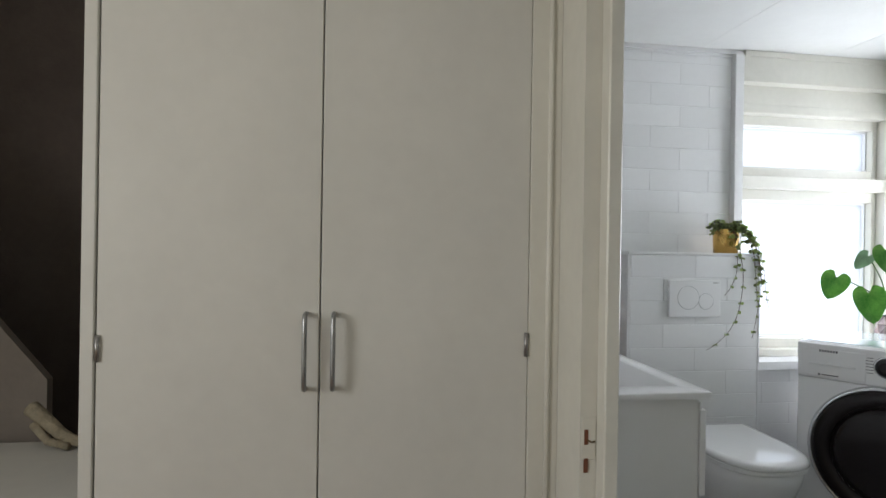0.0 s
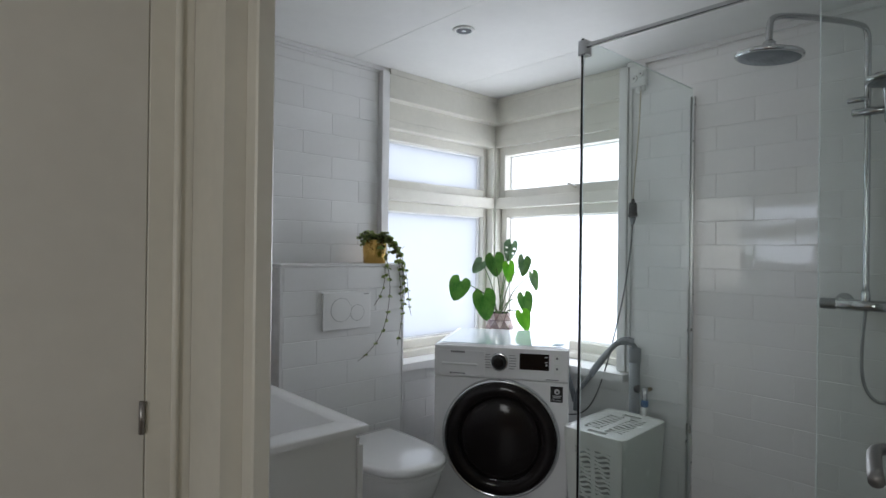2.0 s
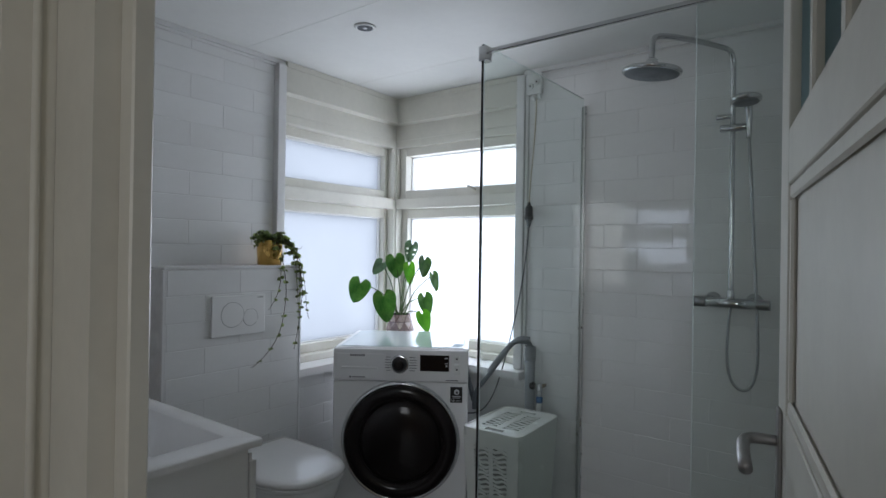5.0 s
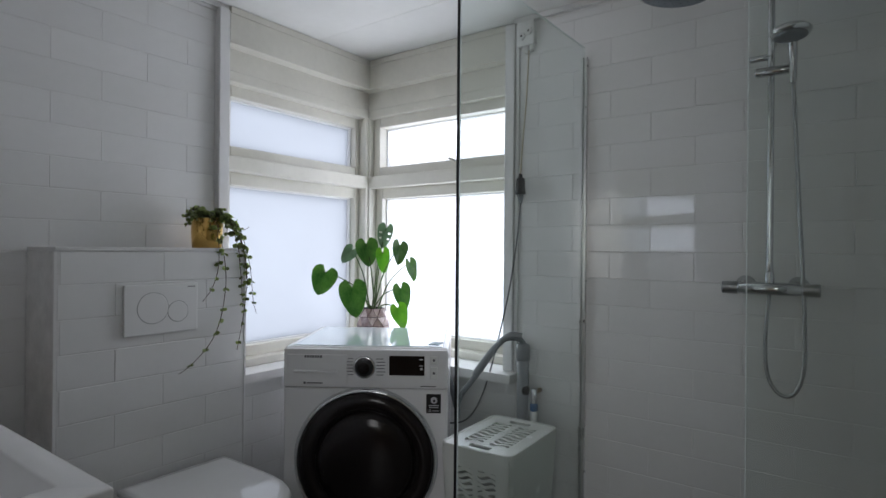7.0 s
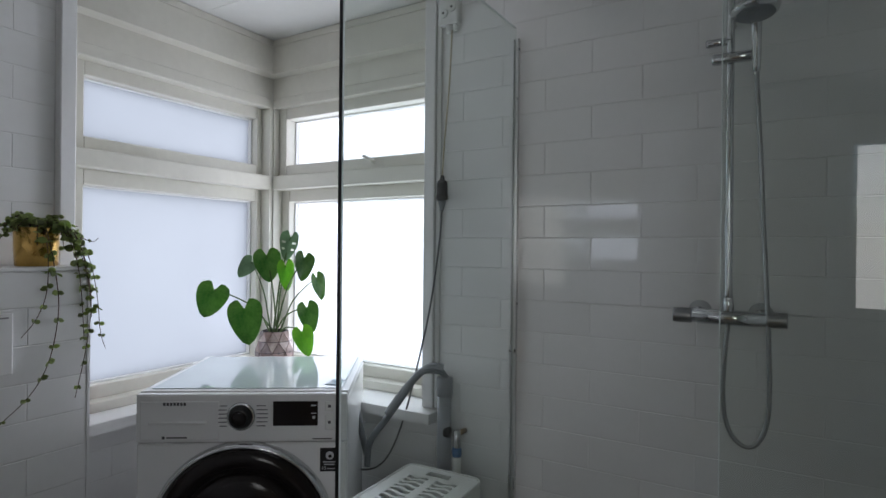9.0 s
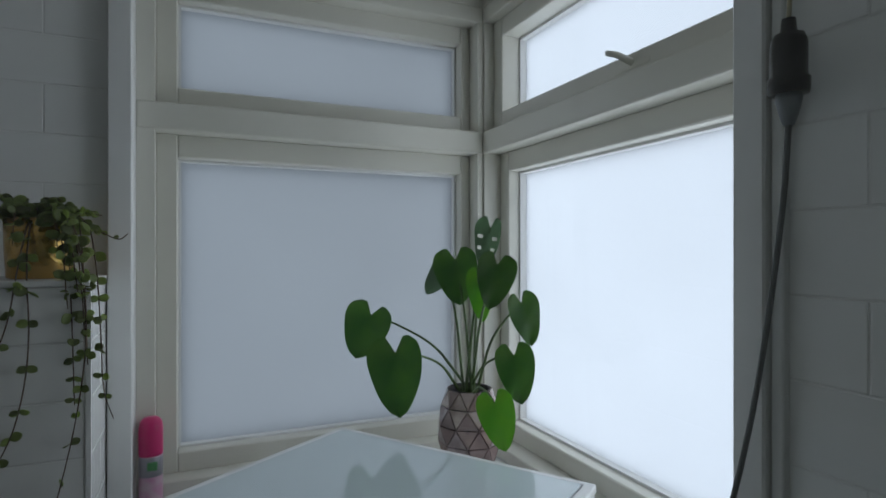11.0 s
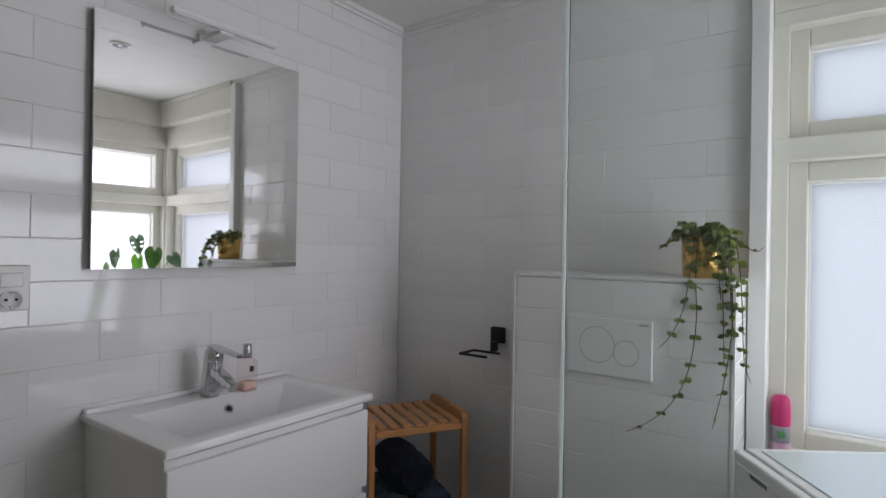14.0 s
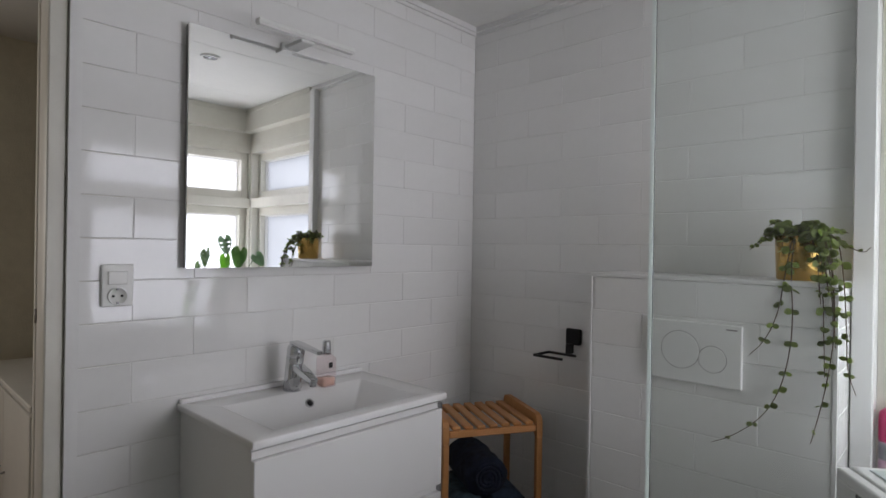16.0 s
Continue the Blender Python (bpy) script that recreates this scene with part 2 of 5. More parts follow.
# ---- building helpers ----
def link(name, bm, mat, parent=None, smooth=False):
    me = bpy.data.meshes.new(name)
    if smooth:
        for f in bm.faces:
            f.smooth = True
        for e in bm.edges:
            if len(e.link_faces) == 2 and e.calc_face_angle(0) > 0.7:
                e.smooth = False
    bm.to_mesh(me)
    bm.free()
    me.materials.append(mat)
    ob = new(name, me)
    ob.parent = parent
    return ob


def part(name, bm, mat, parent, label="", smooth=True):
    ob = link(name, bm, mat, parent, smooth)
    if label:
        ob["label"] = label
    return ob


def thing(name, m, label, category, group=""):
    ob = new(name)
    ob.empty_display_size = 0.05
    ob.matrix_world = m
    return tagged(ob, label, category, group)


def structure(name, bm, mat, label="", smooth=False):
    ob = link(name, bm, mat, None, smooth)
    return tagged(ob, label, name.rstrip("_0123456789").split("_")[0], "", "structure")


def cuboid(bm, x0, y0, z0, x1, y1, z1, bevel=0.0, seg=1):
    vs = [bm.verts.new(p) for p in ((x0, y0, z0), (x1, y0, z0), (x1, y1, z0), (x0, y1, z0), (x0, y0, z1), (x1, y0, z1), (x1, y1, z1), (x0, y1, z1))]
    fs = [bm.faces.new([vs[i] for i in q]) for q in ((0, 3, 2, 1), (4, 5, 6, 7), (0, 1, 5, 4), (1, 2, 6, 5), (2, 3, 7, 6), (3, 0, 4, 7))]
    if bevel:
        bmesh.ops.bevel(bm, geom=list({e for f in fs for e in f.edges}), offset=bevel, segments=seg, profile=0.5, affect="EDGES", clamp_overlap=True)
    return bm


def box(x0, y0, z0, x1, y1, z1, bevel=0.0, seg=1):
    return cuboid(bmesh.new(), x0, y0, z0, x1, y1, z1, bevel, seg)


def tube(points, radius, sides=10, bm=None, caps=True, smooth_path=0):
    """A round tube along points; radius is one number or one for each point."""
    bm = bm or bmesh.new()
    pts = [Vector(p) for p in points]
    for _ in range(smooth_path):
        out = [pts[0]]
        for a, b in zip(pts, pts[1:]):
            out += [a.lerp(b, 0.25), a.lerp(b, 0.75)]
        pts = out + [pts[-1]]
    radii = radius if isinstance(radius, (list, tuple)) else [radius] * len(pts)
    if len(radii) != len(pts):
        radii = [radii[0] + (radii[-1] - radii[0]) * i / (len(pts) - 1) for i in range(len(pts))]
    rings, side = [], None
    for i, p in enumerate(pts):
        way = (pts[min(i + 1, len(pts) - 1)] - pts[max(i - 1, 0)]).normalized()
        if side is None:
            side = way.orthogonal().normalized()
        side = (side - way * side.dot(way)).normalized()
        up = way.cross(side)
        rings.append([bm.verts.new(p + (side * math.cos(a) + up * math.sin(a)) * radii[i]) for a in (2 * math.pi * k / sides for k in range(sides))])
    for r, s in zip(rings, rings[1:]):
        for k in range(sides):
            bm.faces.new((r[k], r[(k + 1) % sides], s[(k + 1) % sides], s[k]))
    if caps:
        bm.faces.new(rings[0][::-1]), bm.faces.new(rings[-1])
    return bm


def lathe(profile, sides=24, bm=None, m=None):
    """A turned body: profile is (radius, height) from the bottom up, closed at both ends."""
    bm = bm or bmesh.new()
    m = m or Matrix()
    rings = [[bm.verts.new(m @ Vector((r * math.cos(2 * math.pi * k / sides), r * math.sin(2 * math.pi * k / sides), z))) for k in range(sides)] for r, z in profile]
    for r, s in zip(rings, rings[1:]):
        for k in range(sides):
            bm.faces.new((r[k], r[(k + 1) % sides], s[(k + 1) % sides], s[k]))
    bm.faces.new(rings[0][::-1]), bm.faces.new(rings[-1])
    return bm


def prism(outline, z0, z1, bm=None, bevel=0.0, m=None):
    """A flat outline of (x, y), raised from z0 to z1."""
    bm = bm or bmesh.new()
    m = m or Matrix()
    lo = [bm.verts.new(m @ Vector((x, y, z0))) for x, y in outline]
    hi = [bm.verts.new(m @ Vector((x, y, z1))) for x, y in outline]
    n = len(outline)
    fs = [bm.faces.new(lo[::-1]), bm.faces.new(hi)] + [bm.faces.new((lo[i], lo[(i + 1) % n], hi[(i + 1) % n], hi[i])) for i in range(n)]
    if bevel:
        bmesh.ops.bevel(bm, geom=list(fs[1].edges), offset=bevel, segments=2, profile=0.5, affect="EDGES", clamp_overlap=True)
    return bm


def rounded(x0, y0, x1, y1, r, n=5):
    pts = []
    for cx, cy, a in ((x1 - r, y1 - r, 0), (x0 + r, y1 - r, 90), (x0 + r, y0 + r, 180), (x1 - r, y0 + r, 270)):
        pts += [(cx + r * math.cos(radians(a + 90 * i / n)), cy + r * math.sin(radians(a + 90 * i / n))) for i in range(n + 1)]
    return pts


def lettering(name, text, size, m, mat, parent, label=""):
    cu = bpy.data.curves.new(name, "FONT")
    cu.body, cu.size, cu.extrude, cu.align_x, cu.align_y = text, size, 0.0004, "CENTER", "CENTER"
    tmp = bpy.data.objects.new(name, cu)
    me = bpy.data.meshes.new_from_object(tmp)
    bpy.data.objects.remove(tmp)
    me.transform(m)
    me.materials.append(mat)
    ob = new(name, me)
    ob.parent = parent
    if label:
        ob["label"] = label
    return ob


# ---- the bathroom's shell ----
CEILING = 2.21
NW, EW, WW, SW = 3.30, 3.15, 1.00, 0.93   # faces of the north, east, west and south walls


def slab(*boxes):
    bm = bmesh.new()
    for b in boxes:
        cuboid(bm, *b)
    return bm


wall_west = structure("wall_west", slab((0.958, 1.973, 0, WW - 0.0012, 3.30, 2.25), (0.958, 0.83, 2.102, WW - 0.0012, 1.973, 2.25)), GROUT, "tiled wall with mirror and basin")
wall_north = structure("wall_north", slab((0.955, NW + 0.0012, 0, 2.305, 3.42, 2.25), (2.305, NW + 0.0012, 0, 3.42, 3.42, 0.66), (2.305, 3.345, 2.0, 3.42, 3.47, 2.25)), GROUT, "white tiled wall behind the toilet")
wall_east = structure("wall_east", slab((EW + 0.0012, 0.83, 0, 3.27, 2.385, 2.25), (EW + 0.0012, 2.385, 0, 3.27, NW, 0.66), (3.245, 2.385, 2.0, 3.37, 3.34, 2.25)), GROUT, "white tiled shower wall")
wall_south = structure("wall_south", slab((1.0205, 0.83, 0, EW, SW - 0.0012, 2.25)), GROUT, "white tiled wall of the shower")
structure("floor_bathroom", slab((0.955, 0.83, -0.06, 3.27, 3.42, 0.0)), FLOORTILE, "grey bathroom floor")

bm = slab((0.955, 0.83, CEILING + 0.012, 3.45, 3.5, CEILING + 0.05))
for x0, x1 in ((1.0, 1.44), (1.44, 2.13), (2.13, 2.82), (2.82, 3.20)):
    cuboid(bm, x0 + 0.0012, SW, CEILING, x1 - 0.0012, 3.33, CEILING + 0.01)
structure("ceiling", bm, CEIL, "white panelled ceiling with fine seams")

bm = slab((1.0, SW, CEILING - 0.022, 1.018, NW, CEILING - 0.001), (1.018, NW - 0.018, CEILING - 0.022, 2.36, NW, CEILING - 0.001))
cuboid(bm, 1.002, SW, CEILING - 0.034, 1.01, NW, CEILING - 0.022)
cuboid(bm, 1.01, NW - 0.008, CEILING - 0.034, 2.36, NW - 0.002, CEILING - 0.022)
cuboid(bm, EW - 0.018, SW, CEILING - 0.022, EW, 2.39, CEILING - 0.001)
structure("trim_cornice", bm, TRIM, "white ceiling moulding")

# beam and header over the windows
bm = bmesh.new()
prism([(2.354, 3.345), (2.354, 3.272), (3.172, 3.272), (3.172, 2.432), (3.245, 2.432), (3.245, 3.345)], 2.06, CEILING - 0.002, bm)
prism([(2.354, 3.265), (2.354, 3.271), (3.171, 3.271), (3.171, 2.432), (3.165, 2.432), (3.165, 3.265)], CEILING - 0.03, CEILING - 0.003, bm)
prism([(2.354, 3.345), (2.354, 3.336), (3.232, 3.336), (3.232, 2.432), (3.245, 2.432), (3.245, 3.345)], 1.9685, 2.06, bm)
structure("trim_beam", bm, FRAME, "cream painted beam over the windows")

structure("trim_window_left", box(2.305, 3.268, 0.0, 2.352, 3.47, CEILING - 0.02, 0.003), TRIM, "white vertical edge board")
structure("trim_window_right", box(3.128, 2.385, 0.702, 3.37, 2.431, CEILING - 0.02, 0.003), TRIM, "white vertical edge board")
structure("trim_conduit_board", box(3.138, 2.367, 0.702, 3.152, 2.3835, 2.19, 0.002), TRIM, "thin white conduit beside the window")
structure("window_sill", prism([(2.355, 3.215), (3.065, 3.215), (3.065, 2.36), (3.36, 2.36), (3.36, 3.46), (2.355, 3.46)], 0.662, 0.70, bevel=0.004), TRIM, "white painted window sill")
structure("window_post", box(3.236, 3.34, 0.70, 3.42, 3.50, 1.968, 0.004), FRAME, "cream corner post between two windows")


def window(name, m, x0, x1, g0, g1, pane, label, opens):
    """A window in its wall: outer frame, transom, two sashes and two frosted panes; local y goes outwards."""
    win = tagged(new(name), label, "window", "", "structure")
    win.matrix_world = m
    bm = bmesh.new()
    cuboid(bm, x0, -0.0015, 0.70, x1, 0.12, 0.736, 0.003)
    cuboid(bm, x0, -0.0015, 1.925, x1, 0.12, 1.970, 0.003)
    cuboid(bm, x0, 0.0, 0.735, g0 - 0.046, 0.10, 1.926)
    cuboid(bm, g1 + 0.028, 0.0, 0.735, x1, 0.10, 1.926)
    part("window_frame", bm, FRAME, win, smooth=False)
    part("transom", box(x0, -0.003, 1.548, x1, 0.10, 1.612, 0.005, 2), FRAME, win, smooth=False)
    for z0, z1, zs0, zs1 in ((0.783, 1.494, 0.735, 1.548), (1.662, 1.876, 1.612, 1.926)):
        bm = bmesh.new()
        f = 0.052 if z0 < 1 or not opens else 0.03
        e = -0.001
        cuboid(bm, g0 - 0.047, f, zs0 + e, g0, 0.12, zs1 - e, 0.003)
        cuboid(bm, g1, f, zs0 + e, g1 + 0.029, 0.12, zs1 - e, 0.003)
        cuboid(bm, g0, f + 0.001, zs0 + e, g1, 0.12, z0, 0.003)
        cuboid(bm, g0, f + 0.001, z1, g1, 0.12, zs1 - e, 0.003)
        sash = part("sash", bm, FRAME, win, smooth=False)
        bm = bmesh.new()
        w = 0.006
        cuboid(bm, g0, 0.088, z0, g0 + w, 0.108, z1), cuboid(bm, g1 - w, 0.088, z0, g1, 0.108, z1)
        cuboid(bm, g0 + w, 0.088, z0, g1 - w, 0.108, z0 + w), cuboid(bm, g0 + w, 0.088, z1 - w, g1 - w, 0.108, z1)
        part("glazing_bead", bm, TRIM, sash, smooth=False)
        p = part("pane", box(g0 + 0.001, 0.11, z0 + 0.001, g1 - 0.001, 0.116, z1 - 0.001), pane, sash, "frosted glass", smooth=False)
        p.visible_shadow = False
    if opens:
        u = g1 - 0.30
        part("window_catch", tube([(u, 0.036, 1.642), (u, 0.012, 1.648), (u - 0.008, 0.0, 1.656), (u - 0.028, -0.008, 1.664)], [0.008, 0.0055], 8, smooth_path=1), FRAME, win, "cream painted casement catch")
        part("catch_plate", box(u - 0.05, 0.03, 1.628, u + 0.05, 0.037, 1.642, 0.002), FRAME, win)
    return win


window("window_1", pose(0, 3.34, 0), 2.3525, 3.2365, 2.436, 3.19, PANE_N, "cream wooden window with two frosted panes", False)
window("window_2", pose(3.236, 0, 0, 0, 0, -90), -3.3405, -2.4315, -3.285, -2.47, PANE_E, "cream wooden corner window with frosted panes tinted for a brighter sky", True)

# boxed-in cistern with its shelf
cistern = structure("wall_cistern", slab((1.6722, 3.0812, 0, 2.3018, NW + 0.004, 1.205)), GROUT, "tiled boxed-in cistern wall")
structure("trim_cistern_shelf", box(1.671, 3.078, 1.206, 2.304, NW - 0.001, 1.218, 0.002), TRIM, "white shelf over the cistern")
structure("trim_cistern_edge", slab((1.669, 3.078, 0, 1.677, 3.086, 1.205), (2.297, 3.078, 0, 2.305, 3.086, 1.205)), TRIM, "white tile edging")

# doorway to the hall
structure("door_frame", slab((0.955, 1.842, 0, 0.996, 1.972, 2.10), (0.996, 1.842, 0, 1.02, 1.866, 2.10), (0.955, 0.83, 0, 1.02, 0.945, 2.10), (0.955, 0.945, 2.05, 1.02, 1.842, 2.10)), WOODWORK, "cream gloss painted door frame")
bm = slab((1.0205, 1.842, 0, 1.03, 1.868, 2.125), (1.0205, 0.945, 2.10, 1.03, 1.842, 2.125))
structure("trim_door_casing", bm, TRIM, "white narrow casing")
structure("trim_door_stop", box(0.988, 1.804, 0, 1.018, 1.8415, 2.05, 0.003), WOODWORK, "cream door stop")

# ---- the hall ----
structure("floor_hall", slab((-1.42, -1.0, -0.06, 0.954, 3.6, -0.002)), HALLFLOOR, "brown wooden hall floor")
structure("ceiling_hall", slab((-1.42, -1.0, 2.40, 0.954, 3.6, 2.46)), CEIL, "white hall ceiling")
structure("wall_hall_east", slab((0.90, -0.9, 0, 0.954, 0.93, 2.4), (0.90, 0.93, 2.11, 0.954, 1.972, 2.4)), WOODWORK, "cream painted hall wall")
# the opening in this wall is made up to let the fill lamp in
structure("wall_hall_west", slab((-1.42, -0.9, 0, -1.3, -0.1, 2.4), (-1.42, 0.9, 0, -1.3, 3.5, 2.4), (-1.42, -0.1, 0, -1.3, 0.9, 0.9), (-1.42, -0.1, 2.0, -1.3, 0.9, 2.4)), HALLWALL, "plastered hall wall with an added opening for the fill lamp")
structure("wall_hall_south", slab((-1.42, -1.0, 0, 0.954, -0.9, 2.4)), HALLWALL, "plastered hall wall")
structure("wall_stair_dark", slab((-1.3, 3.3, 0, 0.95, 3.5, 2.4), (0.0, 2.55, 0, 0.95, 2.65, 2.4)), DARKWALL, "dark brown wall of the stair recess")
bm = prism([(-1.3, 0.0), (-0.365, 0.0), (-0.365, 0.825), (-1.3, 1.975)], 0, 0.03, m=pose(0, 2.565, 0, 90))
structure("wall_stair_slope", bm, BROWNPANEL, "brown sloping stair panel")


def wardrobe():
    root = thing("wardrobe", pose(0, 1.976, 0), "cream painted built-in wardrobe with two tall doors", "wardrobe")
    part("carcass", slab((-0.022, 0.0205, 0.0, 0.004, 0.57, 2.398), (0.004, 0.55, 0, 0.93, 0.57, 2.398), (0.89, 0.0205, 0, 0.953, 0.55, 2.398), (0.004, 0.02, 2.37, 0.89, 0.55, 2.398), (0.004, 0.03, 0, 0.89, 0.55, 0.06)), WARDROBE, root, smooth=False)
    part("side_stile", box(-0.022, -0.004, 0.0, 0.004, 0.02, 2.398, 0.002), WARDROBE, root, smooth=False)
    part("end_filler", box(0.8872, -0.002, 0.0, 0.9565, 0.02, 2.398, 0.001), WOODWORK, root, smooth=False)
    part("filler_bead", tube([(0.93, -0.004, 0.002), (0.93, -0.004, 2.396)], 0.006, 8), WOODWORK, root)
    for x0, x1, hx, gx in ((0.0065, 0.4375, 0.41, 0.010), (0.4400, 0.8865, 0.467, 0.881)):
        leaf = part("door", box(x0, 0.0, 0.065, x1, 0.018, 2.365, 0.002), WARDROBE, root, smooth=False)
        z0, z1 = 0.924, 1.079
        h = tube([(hx, 0.004, z0), (hx, -0.026, z0 + 0.002), (hx, -0.03, z0 + 0.012), (hx, -0.03, z1 - 0.012), (hx, -0.026, z1 - 0.002), (hx, 0.004, z1)], 0.0052, 10, smooth_path=1)
        part("handle", h, STEEL, leaf, "brushed steel bow handle")
        hz = 0.985
        part("hinge", tube([(gx, -0.004, hz), (gx, -0.004, hz + 0.052)], 0.0045, 8), ALU, leaf, "grey metal hinge")
    return root


wardrobe()


def low_cabinet():
    root = thing("low_cabinet", pose(-0.052, 1.99, 0), "low white painted cabinet beside the wardrobe", "cabinet")
    part("body", box(-1.1, 0.0, 0.05, -0.002, 0.5, 0.635, 0.003), WARDROBE, root, smooth=False)
    part("top", box(-1.12, -0.02, 0.635, 0.0, 0.51, 0.66, 0.004), WARDROBE, root, smooth=False)
    part("plinth", box(-1.1, 0.03, 0.0, -0.002, 0.48, 0.05), WARDROBE, root, smooth=False)
    for x0, x1, hx in ((-1.095, -0.555, -0.6), (-0.55, -0.01, -0.5)):
        leaf = part("door", box(x0, -0.018, 0.06, x1, -0.001, 0.62, 0.002), WARDROBE, root, smooth=False)
        part("handle", tube([(hx, -0.016, 0.14), (hx, -0.045, 0.145), (hx, -0.045, 0.265), (hx, -0.016, 0.27)], 0.005, 8, smooth_path=1), STEEL, leaf)
    return root


low_cabinet()
roll = thing("folded_blind", pose(-0.295, 2.42, 0.661), "beige folded cloth blind leaning on the low cabinet", "blind")
part("cloth", tube([(-0.075, 0.05, 0.1), (-0.03, 0.03, 0.075), (0.03, 0.01, 0.03), (0.09, 0.0, 0.014)], [0.022, 0.028, 0.024, 0.012], 12, smooth_path=1), BEIGE, roll)
part("rail", tube([(-0.06, 0.03, 0.062), (-0.01, 0.01, 0.02), (0.05, -0.01, 0.012)], 0.011, 8), BEIGE, roll)

# strike plate in the door frame
strike = thing("strike_plate", pose(0.957, 1.8415, 0.835), "cream painted strike plate with two worn openings", "strike plate")
part("plate", box(0.0, -0.002, -0.03, 0.03, 0.0005, 0.055, 0.001), WOODWORK, strike, smooth=False)
part("latch_hole", box(0.006, -0.003, 0.0, 0.014, 0.0, 0.03), WOODRAW, strike, "bare reddish wood", smooth=False)
part("bolt_hole", box(0.006, -0.003, -0.055, 0.014, 0.0, -0.027), WOODRAW, strike, "bare reddish wood", smooth=False)
part("lip", tube([(0.012, -0.002, 0.01), (0.02, -0.006, 0.005), (0.027, -0.004, 0.007)], 0.0015, 6), RUST, strike)


def bath_door(angle):
    """The panelled door with three panes over one panel, swung into the bathroom."""
    W, T, S = 0.86, 0.038, 0.115
    door = tagged(new("door_1"), "cream gloss panelled door with glass panes, standing open", "door", "", "structure")
    door.matrix_world = pose(0.972, 0.958, 0, 0, 0, angle)
    h = T / 2
    for x0, x1 in ((0.002, S), (W - S, W)):
        part("stile", box(x0, -h, 0.01, x1, h, 2.035, 0.002), WOODWORK, door, smooth=False)
    for z0, z1 in ((0.01, 0.22), (0.86, 1.035), (1.41, 1.50), (1.93, 2.035)):
        part("rail", box(S + 0.0005, -h, z0, W - S - 0.0005, h, z1, 0.002), WOODWORK, door, smooth=False)
    for z0, z1 in ((0.22, 0.86), (1.035, 1.41)):
        part("panel", box(S, -0.008, z0, W - S, 0.008, z1), WOODWORK, door, smooth=False)
        for s in (-1, 1):
            bm = bmesh.new()
            for a, b, along in ((z0, z0 + 0.024, 0), (z1 - 0.024, z1, 0), (S, S + 0.024, 1), (W - S - 0.024, W - S, 1)):
                ya, yb = sorted((s * 0.0085, s * 0.0165))
                if along:
                    cuboid(bm, a, ya, z0 + 0.024, b, yb, z1 - 0.024, 0.006)
                else:
                    cuboid(bm, S, ya, a, W - S, yb, b, 0.006)
            part("moulding", bm, WOODWORK, door, smooth=False)
    xs = [S, S + (W - 2 * S) / 3, S + 2 * (W - 2 * S) / 3, W - S]
    for x in xs[1:3]:
        part("muntin", box(x - 0.014, -h + 0.003, 1.5005, x + 0.014, h - 0.003, 1.9295, 0.004), WOODWORK, door, smooth=False)
    for i in range(3):
        x0, x1 = xs[i] + (0.014 if i else 0), xs[i + 1] - (0.014 if i < 2 else 0)
        part("pane", box(x0 + 0.001, -0.003, 1.501, x1 - 0.001, 0.003, 1.929), DOORGLASS, door, "pale rippled glass", smooth=False)
    x = W - 0.055
    plate = part("door_handle", box(x - 0.02, h, 0.83, x + 0.02, h + 0.007, 1.03, 0.002), ALU, door, "worn grey metal lever handle", smooth=False)
    part("lever", tube([(x, h, 0.975), (x, h + 0.045, 0.975), (x - 0.015, h + 0.058, 0.974), (x - 0.05, h + 0.06, 0.968), (x - 0.11, h + 0.058, 0.955)], [0.009, 0.009, 0.009, 0.009, 0.011], 10, smooth_path=1), ALU, plate)
    part("keyhole", box(x - 0.004, h + 0.0065, 0.865, x + 0.004, h + 0.0078, 0.89), BLACK, plate, smooth=False)
    return door


bath_door(10.6)


# ---- the shower ----
def shower_glass():
    root = thing("shower_screen", pose(2.284, 2.088, 0, 0, 0, -0.8), "clear greenish glass shower screen with wall profile", "shower screen")
    g = part("glass_panel", box(0.0, -0.004, 0.02, 0.853, 0.004, 2.02, 0.0008), SHOWERGLASS, root, smooth=False)
    g.visible_shadow = True
    # black strip paints the edge's dark side, pale strip its refracted window light
    part("edge_strip", box(-0.0012, -0.0044, 0.02, -0.0003, 0.0046, 2.02), BLACK, root, "black strip painting the dark look of the glass edge", smooth=False)
    part("edge_light_strip", box(-0.0012, -0.0060, 0.02, 0.0028, -0.0046, 2.02), GLASSEDGE, root, "pale strip standing for window light refracted in the edge", smooth=False)
    part("top_edge", box(0.001, -0.004, 2.0203, 0.851, 0.004, 2.0218), GLASSEDGE, root, "pale polished top edge", smooth=False)
    prof = part("wall_profile", slab((0.851, -0.011, 0.0, 0.8645, -0.005, 1.985), (0.851, 0.005, 0.0, 0.8645, 0.011, 1.985)), PROFILE, root, "pale aluminium profile", smooth=False)
    for z in (0.35, 1.1, 1.95):
        part("screw", lathe([(0.005, 0), (0.005, 0.002), (0.003, 0.004)], 10, m=pose(0.857, -0.011, z, 90)), STEEL, prof)
    part("floor_seal", box(0.0, -0.006, 0.0, 0.84, 0.006, 0.019), TRIM, root, smooth=False)
    return root


